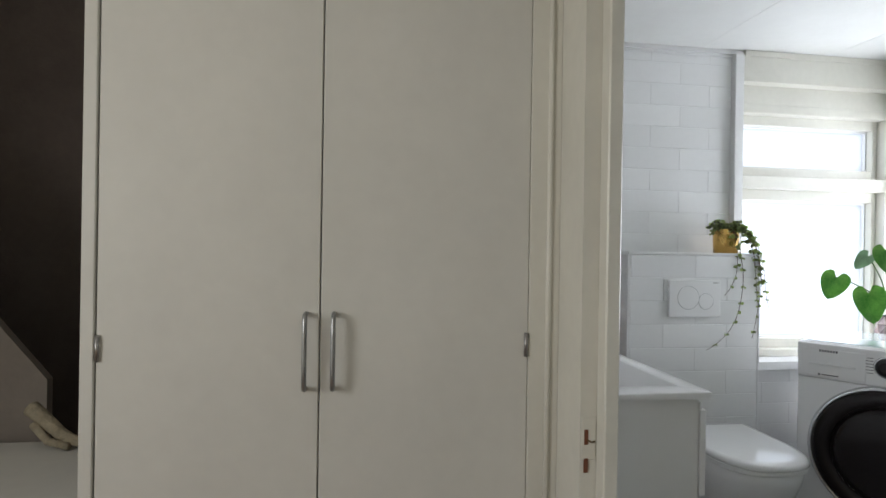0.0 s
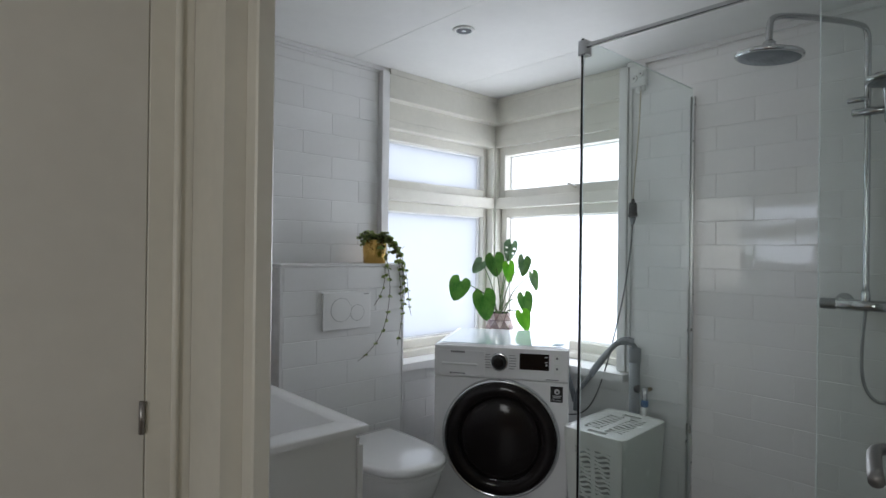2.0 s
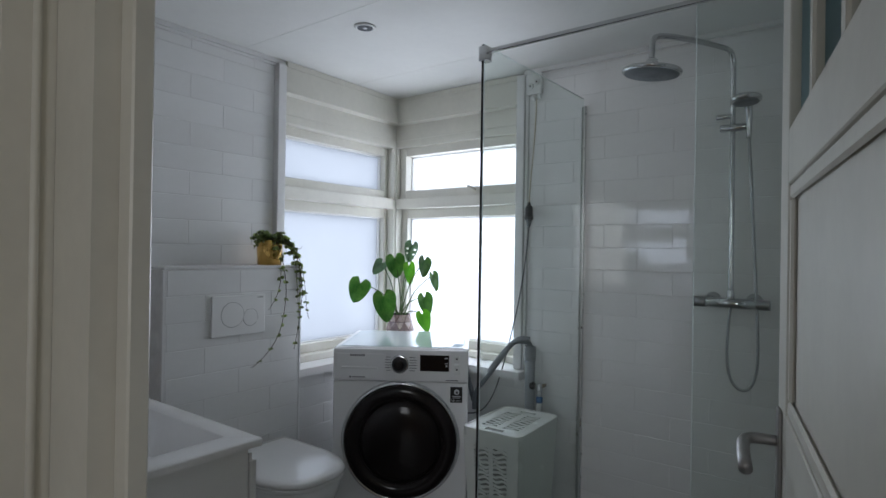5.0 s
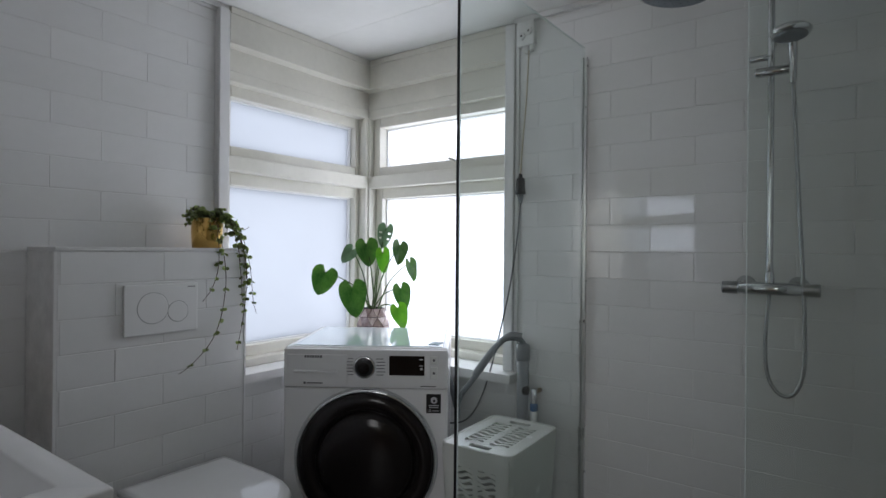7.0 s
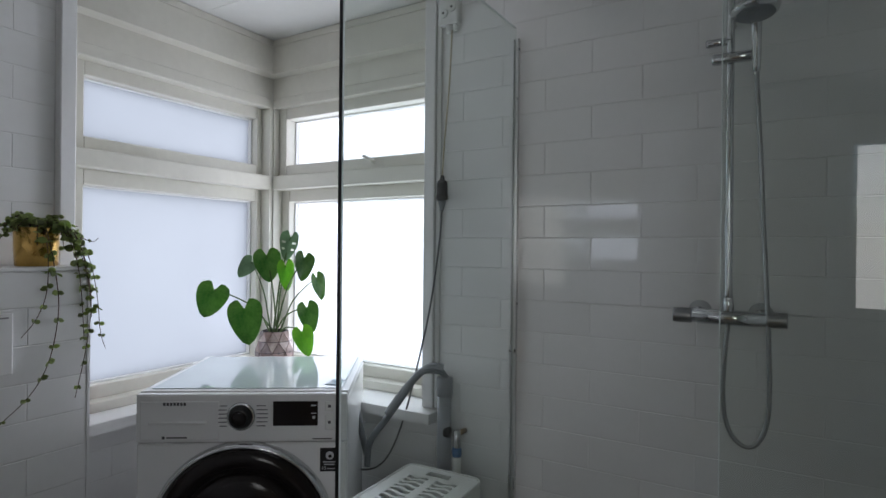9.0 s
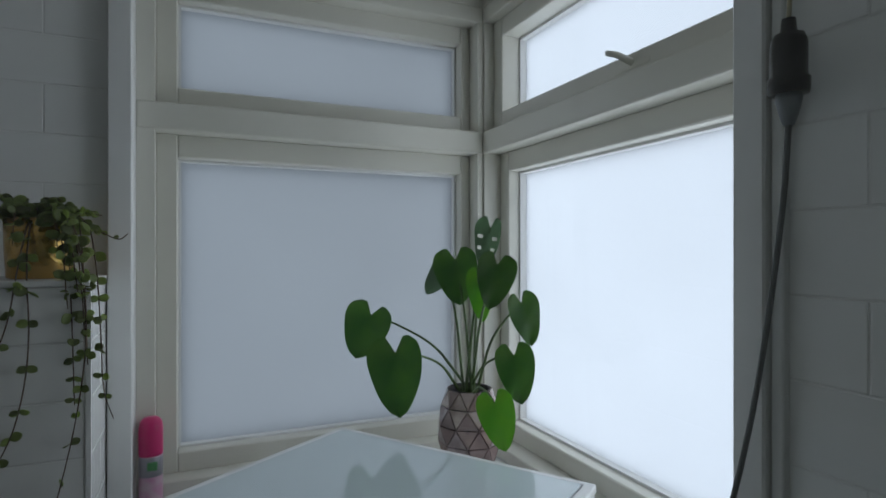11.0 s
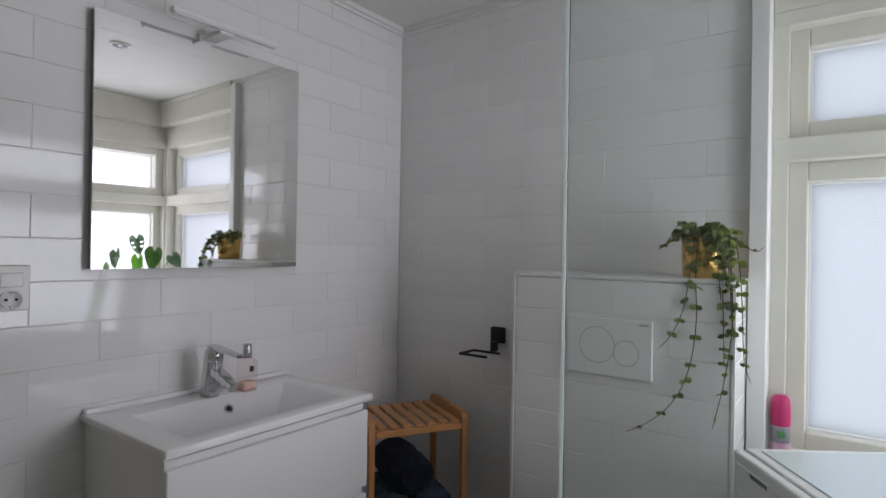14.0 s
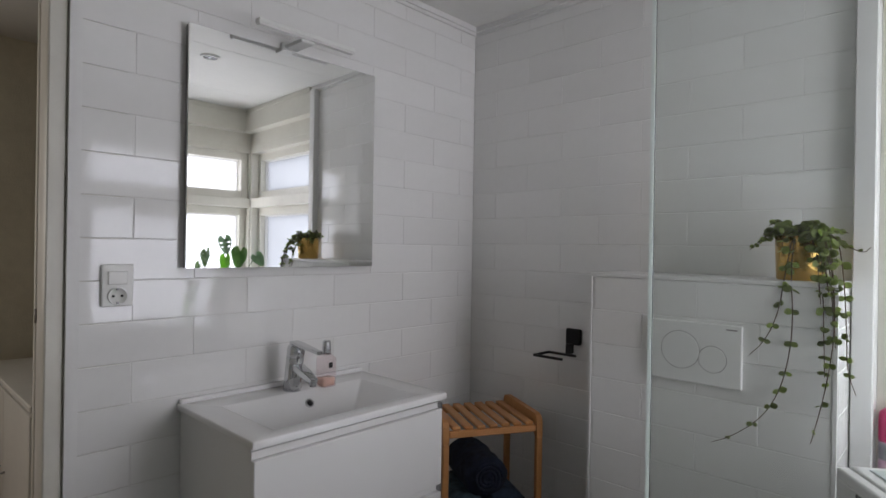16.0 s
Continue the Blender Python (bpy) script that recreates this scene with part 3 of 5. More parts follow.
shower_glass()
side = thing("shower_side_panel", pose(2.285, 0.93, 0), "narrow clear glass side panel of the shower", "shower screen")
part("glass_panel", box(-0.004, 0.0, 0.02, 0.004, 0.457, 2.02, 0.0008), SHOWERGLASS, side, smooth=False)
part("edge_strip", box(-0.004, 0.4573, 0.02, 0.004, 0.4585, 2.02), GLASSEDGE, side, "pale polished edge", smooth=False)
part("wall_profile", slab((-0.013, 0.0, 0.0, -0.005, 0.02, 2.0), (0.005, 0.0, 0.0, 0.013, 0.02, 2.0)), ALU, side, smooth=False)
part("floor_seal", box(-0.006, 0.0, 0.0, 0.006, 0.425, 0.019), TRIM, side, smooth=False)

bar = thing("stabiliser_bar", pose(2.285, 2.088, 1.985), "chrome square stabilising bar of the shower screen", "bar")
part("rod", box(-0.024, -1.154, -0.007, -0.010, 0.0, 0.007, 0.002), CHROME, bar, smooth=False)
part("glass_clamp", box(-0.026, -0.03, -0.03, 0.012, 0.004, 0.022, 0.003), CHROME, bar, smooth=False)
part("wall_flange", lathe([(0.02, 0), (0.02, 0.006), (0.012, 0.008)], 16, m=pose(-0.017, -1.158, 0, -90)), CHROME, bar)


def shower_set():
    root = thing("shower_set", pose(3.085, 1.43, 1.104), "chrome thermostatic shower set with rain head and hose", "shower")
    part("riser_pipe", tube([(0, 0, 0.02), (0, 0, 0.90), (0, 0.0, 0.955), (-0.012, 0.004, 0.985), (-0.045, 0.016, 0.998), (-0.25, 0.1, 0.985), (-0.40, 0.16, 0.966), (-0.443, 0.178, 0.95), (-0.452, 0.182, 0.92), (-0.452, 0.182, 0.835)], 0.0105, 12, smooth_path=2), CHROME, root)
    head = part("rain_head", lathe([(0.014, 0.03), (0.018, 0.022), (0.03, 0.014), (0.098, 0.008), (0.102, 0.003), (0.1, -0.004), (0.095, -0.007), (0.02, -0.007)], 36, m=pose(-0.452, 0.182, 0.825, 6)), CHROME, root)
    part("nozzle_plate", lathe([(0.02, -0.0092), (0.09, -0.0088), (0.093, -0.006)], 36, m=pose(-0.452, 0.182, 0.825, 6)), GREYHOSE, head, "dark grey nozzle plate")
    part("joint", lathe([(0.013, 0.0), (0.02, 0.006), (0.02, 0.022), (0.012, 0.03)], 14, m=pose(-0.452, 0.182, 0.845)), CHROME, head)
    bm = bmesh.new()
    for r, n in ((0.02, 6), (0.04, 12), (0.06, 18), (0.08, 24)):
        for k in range(n):
            a = 2 * math.pi * k / n
            lathe([(0.002, -0.0022), (0.002, 0.0)], 6, bm, pose(-0.452, 0.182, 0.825, 6) @ pose(r * math.cos(a), r * math.sin(a), -0.008))
    tagged(part("nozzles", bm, GREYHOSE, head), kind="stuff")
    mixer = part("mixer_bar", lathe([(0.017, -0.135), (0.0185, -0.133), (0.0185, -0.075), (0.021, -0.073), (0.021, 0.073), (0.0185, 0.075), (0.0185, 0.133), (0.017, 0.135)], 20, m=pose(0, 0, 0, 90)), CHROME, root)
    for y in (-0.075, 0.075):
        part("wall_union", lathe([(0.016, -0.055), (0.016, -0.02), (0.03, -0.006), (0.032, 0.0), (0.032, 0.008)], 18, m=pose(0.068, y, 0.008, 0, 90)), CHROME, mixer)
        part("knob", lathe([(0.0195, -0.024), (0.0205, -0.02), (0.0205, 0.02), (0.0195, 0.024)], 16, m=pose(0, y * 1.5, 0, 90)), STEEL, mixer)
    part("collar", lathe([(0.013, 0.015), (0.014, 0.02), (0.014, 0.05), (0.012, 0.055)], 14), CHROME, root)
    holder = part("slider", lathe([(0.012, -0.056), (0.015, -0.051), (0.015, 0.051), (0.012, 0.056)], 14, m=pose(-0.012, -0.012, 0.69, 90)), CHROME, root)
    part("diverter", lathe([(0.009, -0.03), (0.011, -0.025), (0.011, 0.03), (0.006, 0.034)], 12, m=pose(0, 0.03, 0.74, 90)), CHROME, root)
    part("rail_bracket", tube([(0.0, 0.0, 0.80), (0.072, 0.0, 0.80)], 0.011, 12), CHROME, root)
    hand = part("hand_shower", lathe([(0.02, -0.010), (0.05, -0.009), (0.056, 0.0), (0.052, 0.009), (0.03, 0.014)], 28, m=pose(-0.10, -0.06, 0.775, 177, 5)), CHROME, root)
    part("spray_face", lathe([(0.044, 0.0125), (0.044, 0.0148), (0.02, 0.0155)], 28, m=pose(-0.10, -0.06, 0.775, 177, 5)), GREYHOSE, hand, "dark grey spray face")
    part("grip", tube([(-0.03, -0.062, 0.64), (-0.032, -0.062, 0.71), (-0.045, -0.061, 0.765), (-0.085, -0.06, 0.785)], [0.009, 0.011, 0.012, 0.016], 10, smooth_path=1), CHROME, hand)
    pts = [(-0.03, -0.062, 0.64), (-0.025, -0.068, 0.53), (-0.015, -0.078, 0.3), (-0.008, -0.09, 0.05), (-0.005, -0.098, -0.15), (-0.005, -0.096, -0.265), (-0.005, -0.072, -0.33), (-0.004, -0.036, -0.34), (-0.002, 0.0, -0.30), (0.0, 0.012, -0.22), (0.0, 0.008, -0.1), (0.0, 0.0, -0.02)]
    v = [Vector(p) for p in pts]
    for _ in range(3):
        v = [v[0]] + [q for a, b in zip(v, v[1:]) for q in (a.lerp(b, 0.25), a.lerp(b, 0.75))] + [v[-1]]
    fine = [v[0]]
    for a, b in zip(v, v[1:]):
        n = max(1, round((b - a).length / 0.0032))
        fine += [a.lerp(b, (k + 1) / n) for k in range(n)]
    part("hose", tube(fine, [0.0053 if i % 2 else 0.0064 for i in range(len(fine))], 8), STEEL, root, "ribbed chrome hose")
    return root


shower_set()


# ---- washing machine and laundry corner ----
def washing_machine():
    m = thing("washing_machine", pose(2.335, 2.889, 0, 0, 0, -55.8) @ Matrix.Diagonal((1, 1, 1.01, 1)), "white front-loading washing machine with a black glass door", "washing machine")
    part("body", box(0.0, 0.012, 0.02, 0.6, 0.545, 0.832, 0.006, 2), ENAMEL, m, smooth=False)
    part("front_panel", box(0.002, 0.0, 0.03, 0.598, 0.02, 0.706, 0.004), ENAMEL, m, smooth=False)
    bm = box(0.0, 0.0215, 0.8325, 0.6, 0.55, 0.85, 0.005, 2)
    top = part("top_panel", bm, ENAMEL, m, smooth=False)
    part("top_inset", box(0.022, 0.045, 0.8485, 0.578, 0.528, 0.8525, 0.002), TOPSHEEN, top, smooth=False)
    part("top_groove", slab((0.018, 0.529, 0.8495, 0.582, 0.5325, 0.8506), (0.579, 0.04, 0.8495, 0.582, 0.529, 0.8506)), GREYPIPE, top, smooth=False)
    ctl = part("control_panel", box(0.001, -0.004, 0.709, 0.599, 0.021, 0.847, 0.005, 2), ENAMEL, m, smooth=False)
    drawer = part("detergent_drawer", box(0.012, -0.006, 0.716, 0.235, 0.0, 0.828, 0.003), ENAMEL, ctl, smooth=False)
    part("drawer_grip", box(0.04, -0.0125, 0.762, 0.2, -0.0055, 0.771, 0.002), ENAMEL, drawer, smooth=False)
    bm = bmesh.new()
    for i in range(7):
        cuboid(bm, 0.078 + i * 0.0095, -0.0068, 0.815, 0.0845 + i * 0.0095, -0.0058, 0.824)
    part("maker_mark", bm, PRINT, drawer, "grey maker's mark", smooth=False)
    part("small_print", slab((0.075, -0.0068, 0.7205, 0.083, -0.0058, 0.7285), (0.088, -0.0068, 0.7225, 0.145, -0.0058, 0.7265)), PRINT, drawer, smooth=False)
    knob = part("dial", lathe([(0.036, 0.0), (0.036, 0.008), (0.032, 0.012), (0.028, 0.024), (0.024, 0.026)], 32, m=pose(0.297, -0.0045, 0.784, 90)), BLACK, ctl)
    part("dial_ring", lathe([(0.0395, 0.0), (0.0408, 0.004), (0.0385, 0.009), (0.0365, 0.0095)], 32, m=pose(0.297, -0.0045, 0.784, 90)), CHROME, knob)
    part("dial_cap", lathe([(0.0215, 0.026), (0.0205, 0.0275), (0.016, 0.028)], 24, m=pose(0.297, -0.0045, 0.784, 90)), DARKGLASS, knob)
    bm = bmesh.new()
    for i in range(6):
        z = 0.755 + i * 0.0115
        cuboid(bm, 0.228 + (0.008 if i in (0, 5) else 0), -0.0055, z, 0.256, -0.0038, z + 0.0022)
        cuboid(bm, 0.340, -0.0055, z, 0.372 - (0.006 if i in (0, 5) else 0), -0.0038, z + 0.0022)
    tagged(part("programme_print", bm, PRINT, ctl, smooth=False), kind="stuff")
    scr = part("display", box(0.387, -0.0065, 0.756, 0.515, -0.0035, 0.826, 0.001), DARKGLASS, ctl, smooth=False)
    part("display_digits", slab((0.496, -0.0071, 0.812, 0.51, -0.0063, 0.816), (0.496, -0.0071, 0.79, 0.51, -0.0063, 0.793), (0.5, -0.0071, 0.776, 0.508, -0.0063, 0.784)), SILVERPRINT, scr, smooth=False)
    part("option_keys", slab((0.387, -0.0058, 0.744, 0.515, -0.0038, 0.753)), PLASTIC, ctl, smooth=False)
    for z0, z1 in ((0.798, 0.826), (0.744, 0.788)):
        k = part("button", box(0.536, -0.0075, z0, 0.562, -0.0035, z1, 0.003), PLASTIC, ctl, smooth=False)
        part("button_mark", box(0.545, -0.0082, (z0 + z1) / 2 - 0.004, 0.553, -0.0073, (z0 + z1) / 2 + 0.004), PRINT, k, smooth=False)
    part("model_print", slab((0.5, -0.0055, 0.7165, 0.556, -0.0038, 0.7195)), PRINT, ctl, smooth=False)
    c = pose(0.305, 0.0, 0.45, 90)
    ring = part("door", lathe([(0.262, -0.004), (0.262, 0.012), (0.256, 0.022), (0.25, 0.026), (0.247, 0.022)], 64, m=c), CHROME, m, "round door with chrome rim")
    part("door_rim", lathe([(0.2455, 0.0), (0.2455, 0.026), (0.236, 0.034), (0.21, 0.037), (0.185, 0.032), (0.18, 0.02), (0.178, 0.005)], 64, m=c), DARKGLASS, ring, "glossy black rim")
    part("door_window", lathe([(0.1815, 0.012), (0.18, 0.024), (0.155, 0.034), (0.11, 0.041), (0.05, 0.045), (0.01, 0.0455)], 48, m=c), DARKGLASS, ring, "dark curved glass")
    st = part("sticker", box(0.522, -0.0012, 0.622, 0.575, -0.0004, 0.69), BLACK, m, "black warranty sticker", smooth=False)
    bm = prism([(0.015 * math.cos(a) * 0.8, 0.012 * math.sin(a)) for a in (2 * math.pi * k / 16 for k in range(16))], 0, 0.0006, m=pose(0.55, -0.0012, 0.668, 90))
    part("sticker_mark", bm, SILVERPRINT, st, smooth=False)
    part("sticker_hole", prism([(0.005 * math.cos(a), 0.005 * math.sin(a)) for a in (2 * math.pi * k / 12 for k in range(12))], 0.0006, 0.0011, m=pose(0.551, -0.0012, 0.666, 90)), BLACK, st, smooth=False)
    part("sticker_lines", slab((0.53, -0.0018, 0.648, 0.568, -0.0011, 0.651), (0.533, -0.0018, 0.641, 0.565, -0.0011, 0.644), (0.543, -0.0018, 0.629, 0.568, -0.0011, 0.631)), SILVERPRINT, st, smooth=False)
    lettering("sticker_number", "10", 0.014, pose(0.5325, -0.0014, 0.631, 90), SILVERPRINT, st)
    for x in (0.05, 0.55):
        for y in (0.06, 0.49):
            part("foot", lathe([(0.022, 0.0), (0.022, 0.008), (0.012, 0.01), (0.012, 0.025)], 12, m=pose(x, y, 0)), BLACK, m)
    return m


washing_machine()
leaflet = thing("leaflet", pose(2.735, 2.495, 0.8611, 0, 0, 20), "folded blue printed leaflet on the washing machine", "leaflet")
part("sheet", box(-0.035, -0.02, 0.0, 0.035, 0.02, 0.002, 0.0005), CARD, leaflet, smooth=False)


def drain():
    p = thing("drain_pipe", pose(3.108, 2.322, 0), "grey plastic upright waste pipe on the wall", "pipe")
    part("pipe", tube([(0, 0, 0.0), (0, 0, 0.812)], 0.025, 18), GREYPIPE, p)
    part("socket", lathe([(0.0252, 0.762), (0.029, 0.764), (0.029, 0.828), (0.0265, 0.83)], 18), GREYPIPE, p)
    part("bracket", box(-0.03, -0.03, 0.45, 0.042, 0.03, 0.468, 0.003), GREYPIPE, p, smooth=False)
    h = thing("drain_hose", pose(3.05, 2.33, 0.812), "grey bent washing machine drain hose", "hose")
    part("hose", tube([(0.05, -0.02, -0.03), (0.05, -0.016, 0.03), (0.03, 0.01, 0.045), (0.0, 0.06, 0.04), (-0.03, 0.11, -0.05), (-0.05, 0.17, -0.14), (-0.06, 0.235, -0.22), (-0.06, 0.24, -0.31)], 0.0115, 12, smooth_path=2), GREYHOSE, h)
    part("hook", tube([(0.044, -0.012, 0.052), (0.02, 0.035, 0.062), (-0.02, 0.105, -0.02), (-0.045, 0.165, -0.115)], 0.013, 10, smooth_path=2), GREYPIPE, h, "grey moulded hose hook")
    h2 = thing("inlet_hose", pose(3.0, 2.58, 0.6), "grey rubber hose behind the machine", "hose")
    part("hose", tube([(0.0, 0.0, -0.06), (-0.005, 0.03, 0.05), (0.0, 0.075, 0.15), (0.02, 0.1, 0.22)], 0.012, 10, smooth_path=2), GREYHOSE, h2)
    t = thing("water_tap", pose(3.15, 2.262, 0.64), "small brass and black washing machine tap", "tap")
    part("stem", tube([(0.0, 0, 0.0), (-0.06, 0, 0.0)], 0.01, 12), RUST, t)
    part("wheel", lathe([(0.016, 0.0), (0.02, 0.004), (0.02, 0.018), (0.015, 0.022)], 10, m=pose(-0.05, 0.03, 0.0, -90)), BLACK, t)
    part("body", lathe([(0.011, -0.05), (0.013, -0.045), (0.013, 0.012), (0.009, 0.016)], 14, m=pose(-0.055, 0, 0)), CHROME, t)
    part("collar", lathe([(0.016, -0.075), (0.017, -0.07), (0.017, -0.05), (0.014, -0.045)], 14, m=pose(-0.055, 0, 0)), BLUE, t, "blue plastic collar")
    part("valve", lathe([(0.014, -0.15), (0.015, -0.14), (0.015, -0.076), (0.012, -0.074)], 14, m=pose(-0.055, 0, 0)), PLASTIC, t)


drain()


def socket_and_cable():
    j = thing("junction_socket", pose(3.15, 2.33, 2.125), "white double wall socket with worn front", "socket")
    part("base", box(-0.03, -0.04, -0.045, 0.002, 0.04, 0.06, 0.006, 2), PLASTIC, j, smooth=False)
    for y, z in ((0.016, -0.005), (-0.018, 0.012)):
        s = part("outlet", lathe([(0.016, 0.0), (0.016, 0.006), (0.012, 0.007)], 18, m=pose(-0.03, y, z, 0, -90)), PLASTIC, j)
        part("contact", lathe([(0.005, 0.006), (0.005, 0.0078)], 8, m=pose(-0.03, y, z, 0, -90)), BLACK, s)
    part("cable_gland", lathe([(0.008, -0.075), (0.013, -0.07), (0.014, -0.045)], 12, m=pose(-0.016, 0.0, 0)), PLASTIC, j)
    part("plug_stub", box(-0.028, -0.034, -0.07, -0.008, -0.018, -0.045, 0.004), PLASTIC, j, smooth=False)
    c = thing("extension_cable", pose(3.112, 2.342, 1.495), "hanging cable with a black coupling plug", "cable")
    part("upper_cable", tube([(0.008, -0.03, 0.56), (0.006, -0.022, 0.35), (0.0, -0.006, 0.15), (0.0, 0.0, 0.045)], 0.0027, 8, smooth_path=2), CABLEYELLOW, c, "yellowed white flex")
    k = part("coupling", lathe([(0.010, -0.042), (0.0215, -0.041), (0.0225, -0.024), (0.0195, -0.022), (0.0195, 0.018), (0.0165, 0.027), (0.009, 0.029), (0.0075, 0.046)], 20), BLACK, c, "black rubber coupling")
    part("plug", lathe([(0.006, -0.078), (0.009, -0.07), (0.014, -0.05), (0.014, -0.042)], 14), GREYHOSE, k)
    part("lower_cable", tube([(0.0, 0.0, -0.075), (0.002, 0.008, -0.18), (-0.004, 0.04, -0.42), (-0.02, 0.08, -0.62), (-0.035, 0.12, -0.80), (-0.05, 0.17, -0.95), (-0.06, 0.23, -1.025), (-0.06, 0.33, -1.05), (-0.03, 0.42, -1.04)], 0.0035, 8, smooth_path=2), CABLEGREY, c, "grey flex")


socket_and_cable()


def laundry_basket():
    root = thing("laundry_basket", pose(2.80, 2.243, 0, 0, 0, 2), "milky white plastic laundry basket with slotted lid", "laundry basket")
    wx, wy, z1 = 0.192, 0.132, 0.535

    def quad(t, x):
        k = 0.82 + 0.18 * t
        return x * k
    # walls from strips that leave wavy slots open
    for side in range(4):
        bm = bmesh.new()
        ang = 90 * side
        half, dist = (wx, wy) if side % 2 == 0 else (wy, wx)
        cols = [] if side % 2 == 0 else [(-0.62, -0.08), (0.08, 0.62)]
        n = 24
        xs = sorted({-1.0, 1.0, *[v for c in cols for v in c]})
        rot = pose(0, 0, 0, 0, 0, ang)

        def put(u0, t0, u1, t1, w0=0.0, w1=0.0):
            def at(u, t, d, w):
                s = quad(t, 1.0)
                return rot @ Vector((u * half * s, -dist * s + d, t * z1 + w))
            a = [at(u0, t0, 0, w0), at(u1, t0, 0, w1), at(u1, t1, 0, w1), at(u0, t1, 0, w0)]
            b = [at(u0, t0, 0.003, w0), at(u1, t0, 0.003, w1), at(u1, t1, 0.003, w1), at(u0, t1, 0.003, w0)]
            va, vb = [bm.verts.new(p) for p in a], [bm.verts.new(p) for p in b]
            bm.faces.new(va), bm.faces.new(vb[::-1])
            for i in range(4):
                bm.faces.new((va[(i + 1) % 4], va[i], vb[i], vb[(i + 1) % 4]))
        put(-1, 0.0, 1, 0.12), put(-1, 0.9, 1, 1.0)
        prev = -1.0
        for c0, c1 in cols:
            put(prev, 0.12, c0, 0.9)
            prev = c1
            for i in range(n):
                t0 = 0.12 + 0.78 * i / n
                t1 = t0 + 0.78 / n * (0.66 if 0 < i < n - 1 else 0.8)
                seg = 5
                for k in range(seg):
                    ua, ub = c0 + (c1 - c0) * k / seg, c0 + (c1 - c0) * (k + 1) / seg
                    amp = 0.006
                    wa, wb = (amp * math.sin(k / seg * 6.28 + i) if 0 < k else 0), (amp * math.sin((k + 1) / seg * 6.28 + i) if k < seg - 1 else 0)
                    put(ua, t0, ub, t1, wa, wb)
        put(prev, 0.12, 1.0, 0.9)
        part("side", bm, BASKET, root, smooth=False)
    part("bottom", box(-wx * 0.82, -wy * 0.82, 0.0, wx * 0.82, wy * 0.82, 0.006), BASKET, root, smooth=False)
    # lid: a rounded frame with two rows of wavy bars
    part("lid", bmesh_lid(wx + 0.007, wy + 0.007, z1), BASKET, root, "slotted lid", smooth=False)
    return root


def bmesh_lid(wx, wy, z):
    bm = bmesh.new()
    top0, top1 = z + 0.006, z + 0.014
    # rounded skirt with a raised rim
    rings = [[bm.verts.new((x, y, h)) for x, y in rounded(-wx + d, -wy + d, wx - d, wy - d, 0.034 - d)] for d, h in ((0.0, z - 0.02), (0.0, z + 0.015), (0.003, z + 0.018), (0.007, z + 0.0175), (0.009, z + 0.014), (0.009, z + 0.007), (0.005, z + 0.004), (0.005, z - 0.02))]
    for a, b in zip(rings, rings[1:] + rings[:1]):
        for k in range(len(a)):
            q = (k + 1) % len(a)
            bm.faces.new((a[k], a[q], b[q], b[k]))
    # top sheet: two rounded ends with hand holes, two long bands and the middle bar
    loop = rounded(-wx + 0.006, -wy + 0.006, wx - 0.006, wy - 0.006, 0.028)
    for s in (-1, 1):
        cut = 0.84 * wx
        end = [(x, y) for x, y in loop if s * x > cut]
        ys = wy - 0.006
        end += [(s * cut, ys), (s * cut, -ys)]
        mid = s * 0.9 * wx
        end.sort(key=lambda p: math.atan2(p[1], p[0] - mid))
        prism(end, top0, top1, bm)
        for x0, y0, x1, y1 in ((0.6 * wx, -ys, cut, -0.3 * wy), (0.6 * wx, 0.3 * wy, cut, ys), (0.6 * wx, -0.3 * wy, 0.70 * wx, 0.3 * wy)):
            xa, xb = sorted((s * x0, s * x1))
            cuboid(bm, xa, y0, top0, xb, y1, top1)
    for y0, y1 in ((-wy + 0.006, -wy * 0.62), (wy * 0.62, wy - 0.006), (-wy * 0.1, wy * 0.1)):
        cuboid(bm, -wx * 0.6, y0, top0, wx * 0.6, y1, top1)
    for row in (-1, 1):
        ya, yb = (0.1 * wy, 0.62 * wy) if row > 0 else (-0.62 * wy, -0.1 * wy)
        n = 9
        for i in range(n + 1):
            x = -wx * 0.6 + i * wx * 1.2 / n
            pts = []
            for k in range(7):
                t = k / 6
                pts.append((x + 0.008 * math.sin(t * 5 + i * 0.9) * min(1, 4 * t * (1 - t) + 0.15), ya + (yb - ya) * t))
            for (xa, a), (xb, b) in zip(pts, pts[1:]):
                w = 0.0055
                prism([(xa - w, a), (xa + w, a), (xb + w, b), (xb - w, b)], top0, top1, bm)
    return bm


laundry_basket()


# ---- toilet ----
def bowl_outline(w, front, back, n=28, sq=2.8):
    """A rounded D: straight at the back, a long curve in front (towards -y)."""
    pts = [(w, back), (-w, back)]
    mid = back - (back - front) * 0.42
    for k in range(n + 1):
        a = math.pi + math.pi * k / n
        c, s = math.cos(a), math.sin(a)
        pts.append((w * math.copysign(abs(c) ** (2 / sq), c), mid + (mid - front) * math.copysign(abs(s) ** (2 / sq), s)))
    return pts


def loft(levels, bm=None):
    bm = bm or bmesh.new()
    rings = [[bm.verts.new((x, y, z)) for x, y in o] for o, z in levels]
    for r, s in zip(rings, rings[1:]):
        for k in range(len(r)):
            bm.faces.new((r[k], r[(k + 1) % len(r)], s[(k + 1) % len(r)], s[k]))
    bm.faces.new(rings[0][::-1]), bm.faces.new(rings[-1])
    return bm


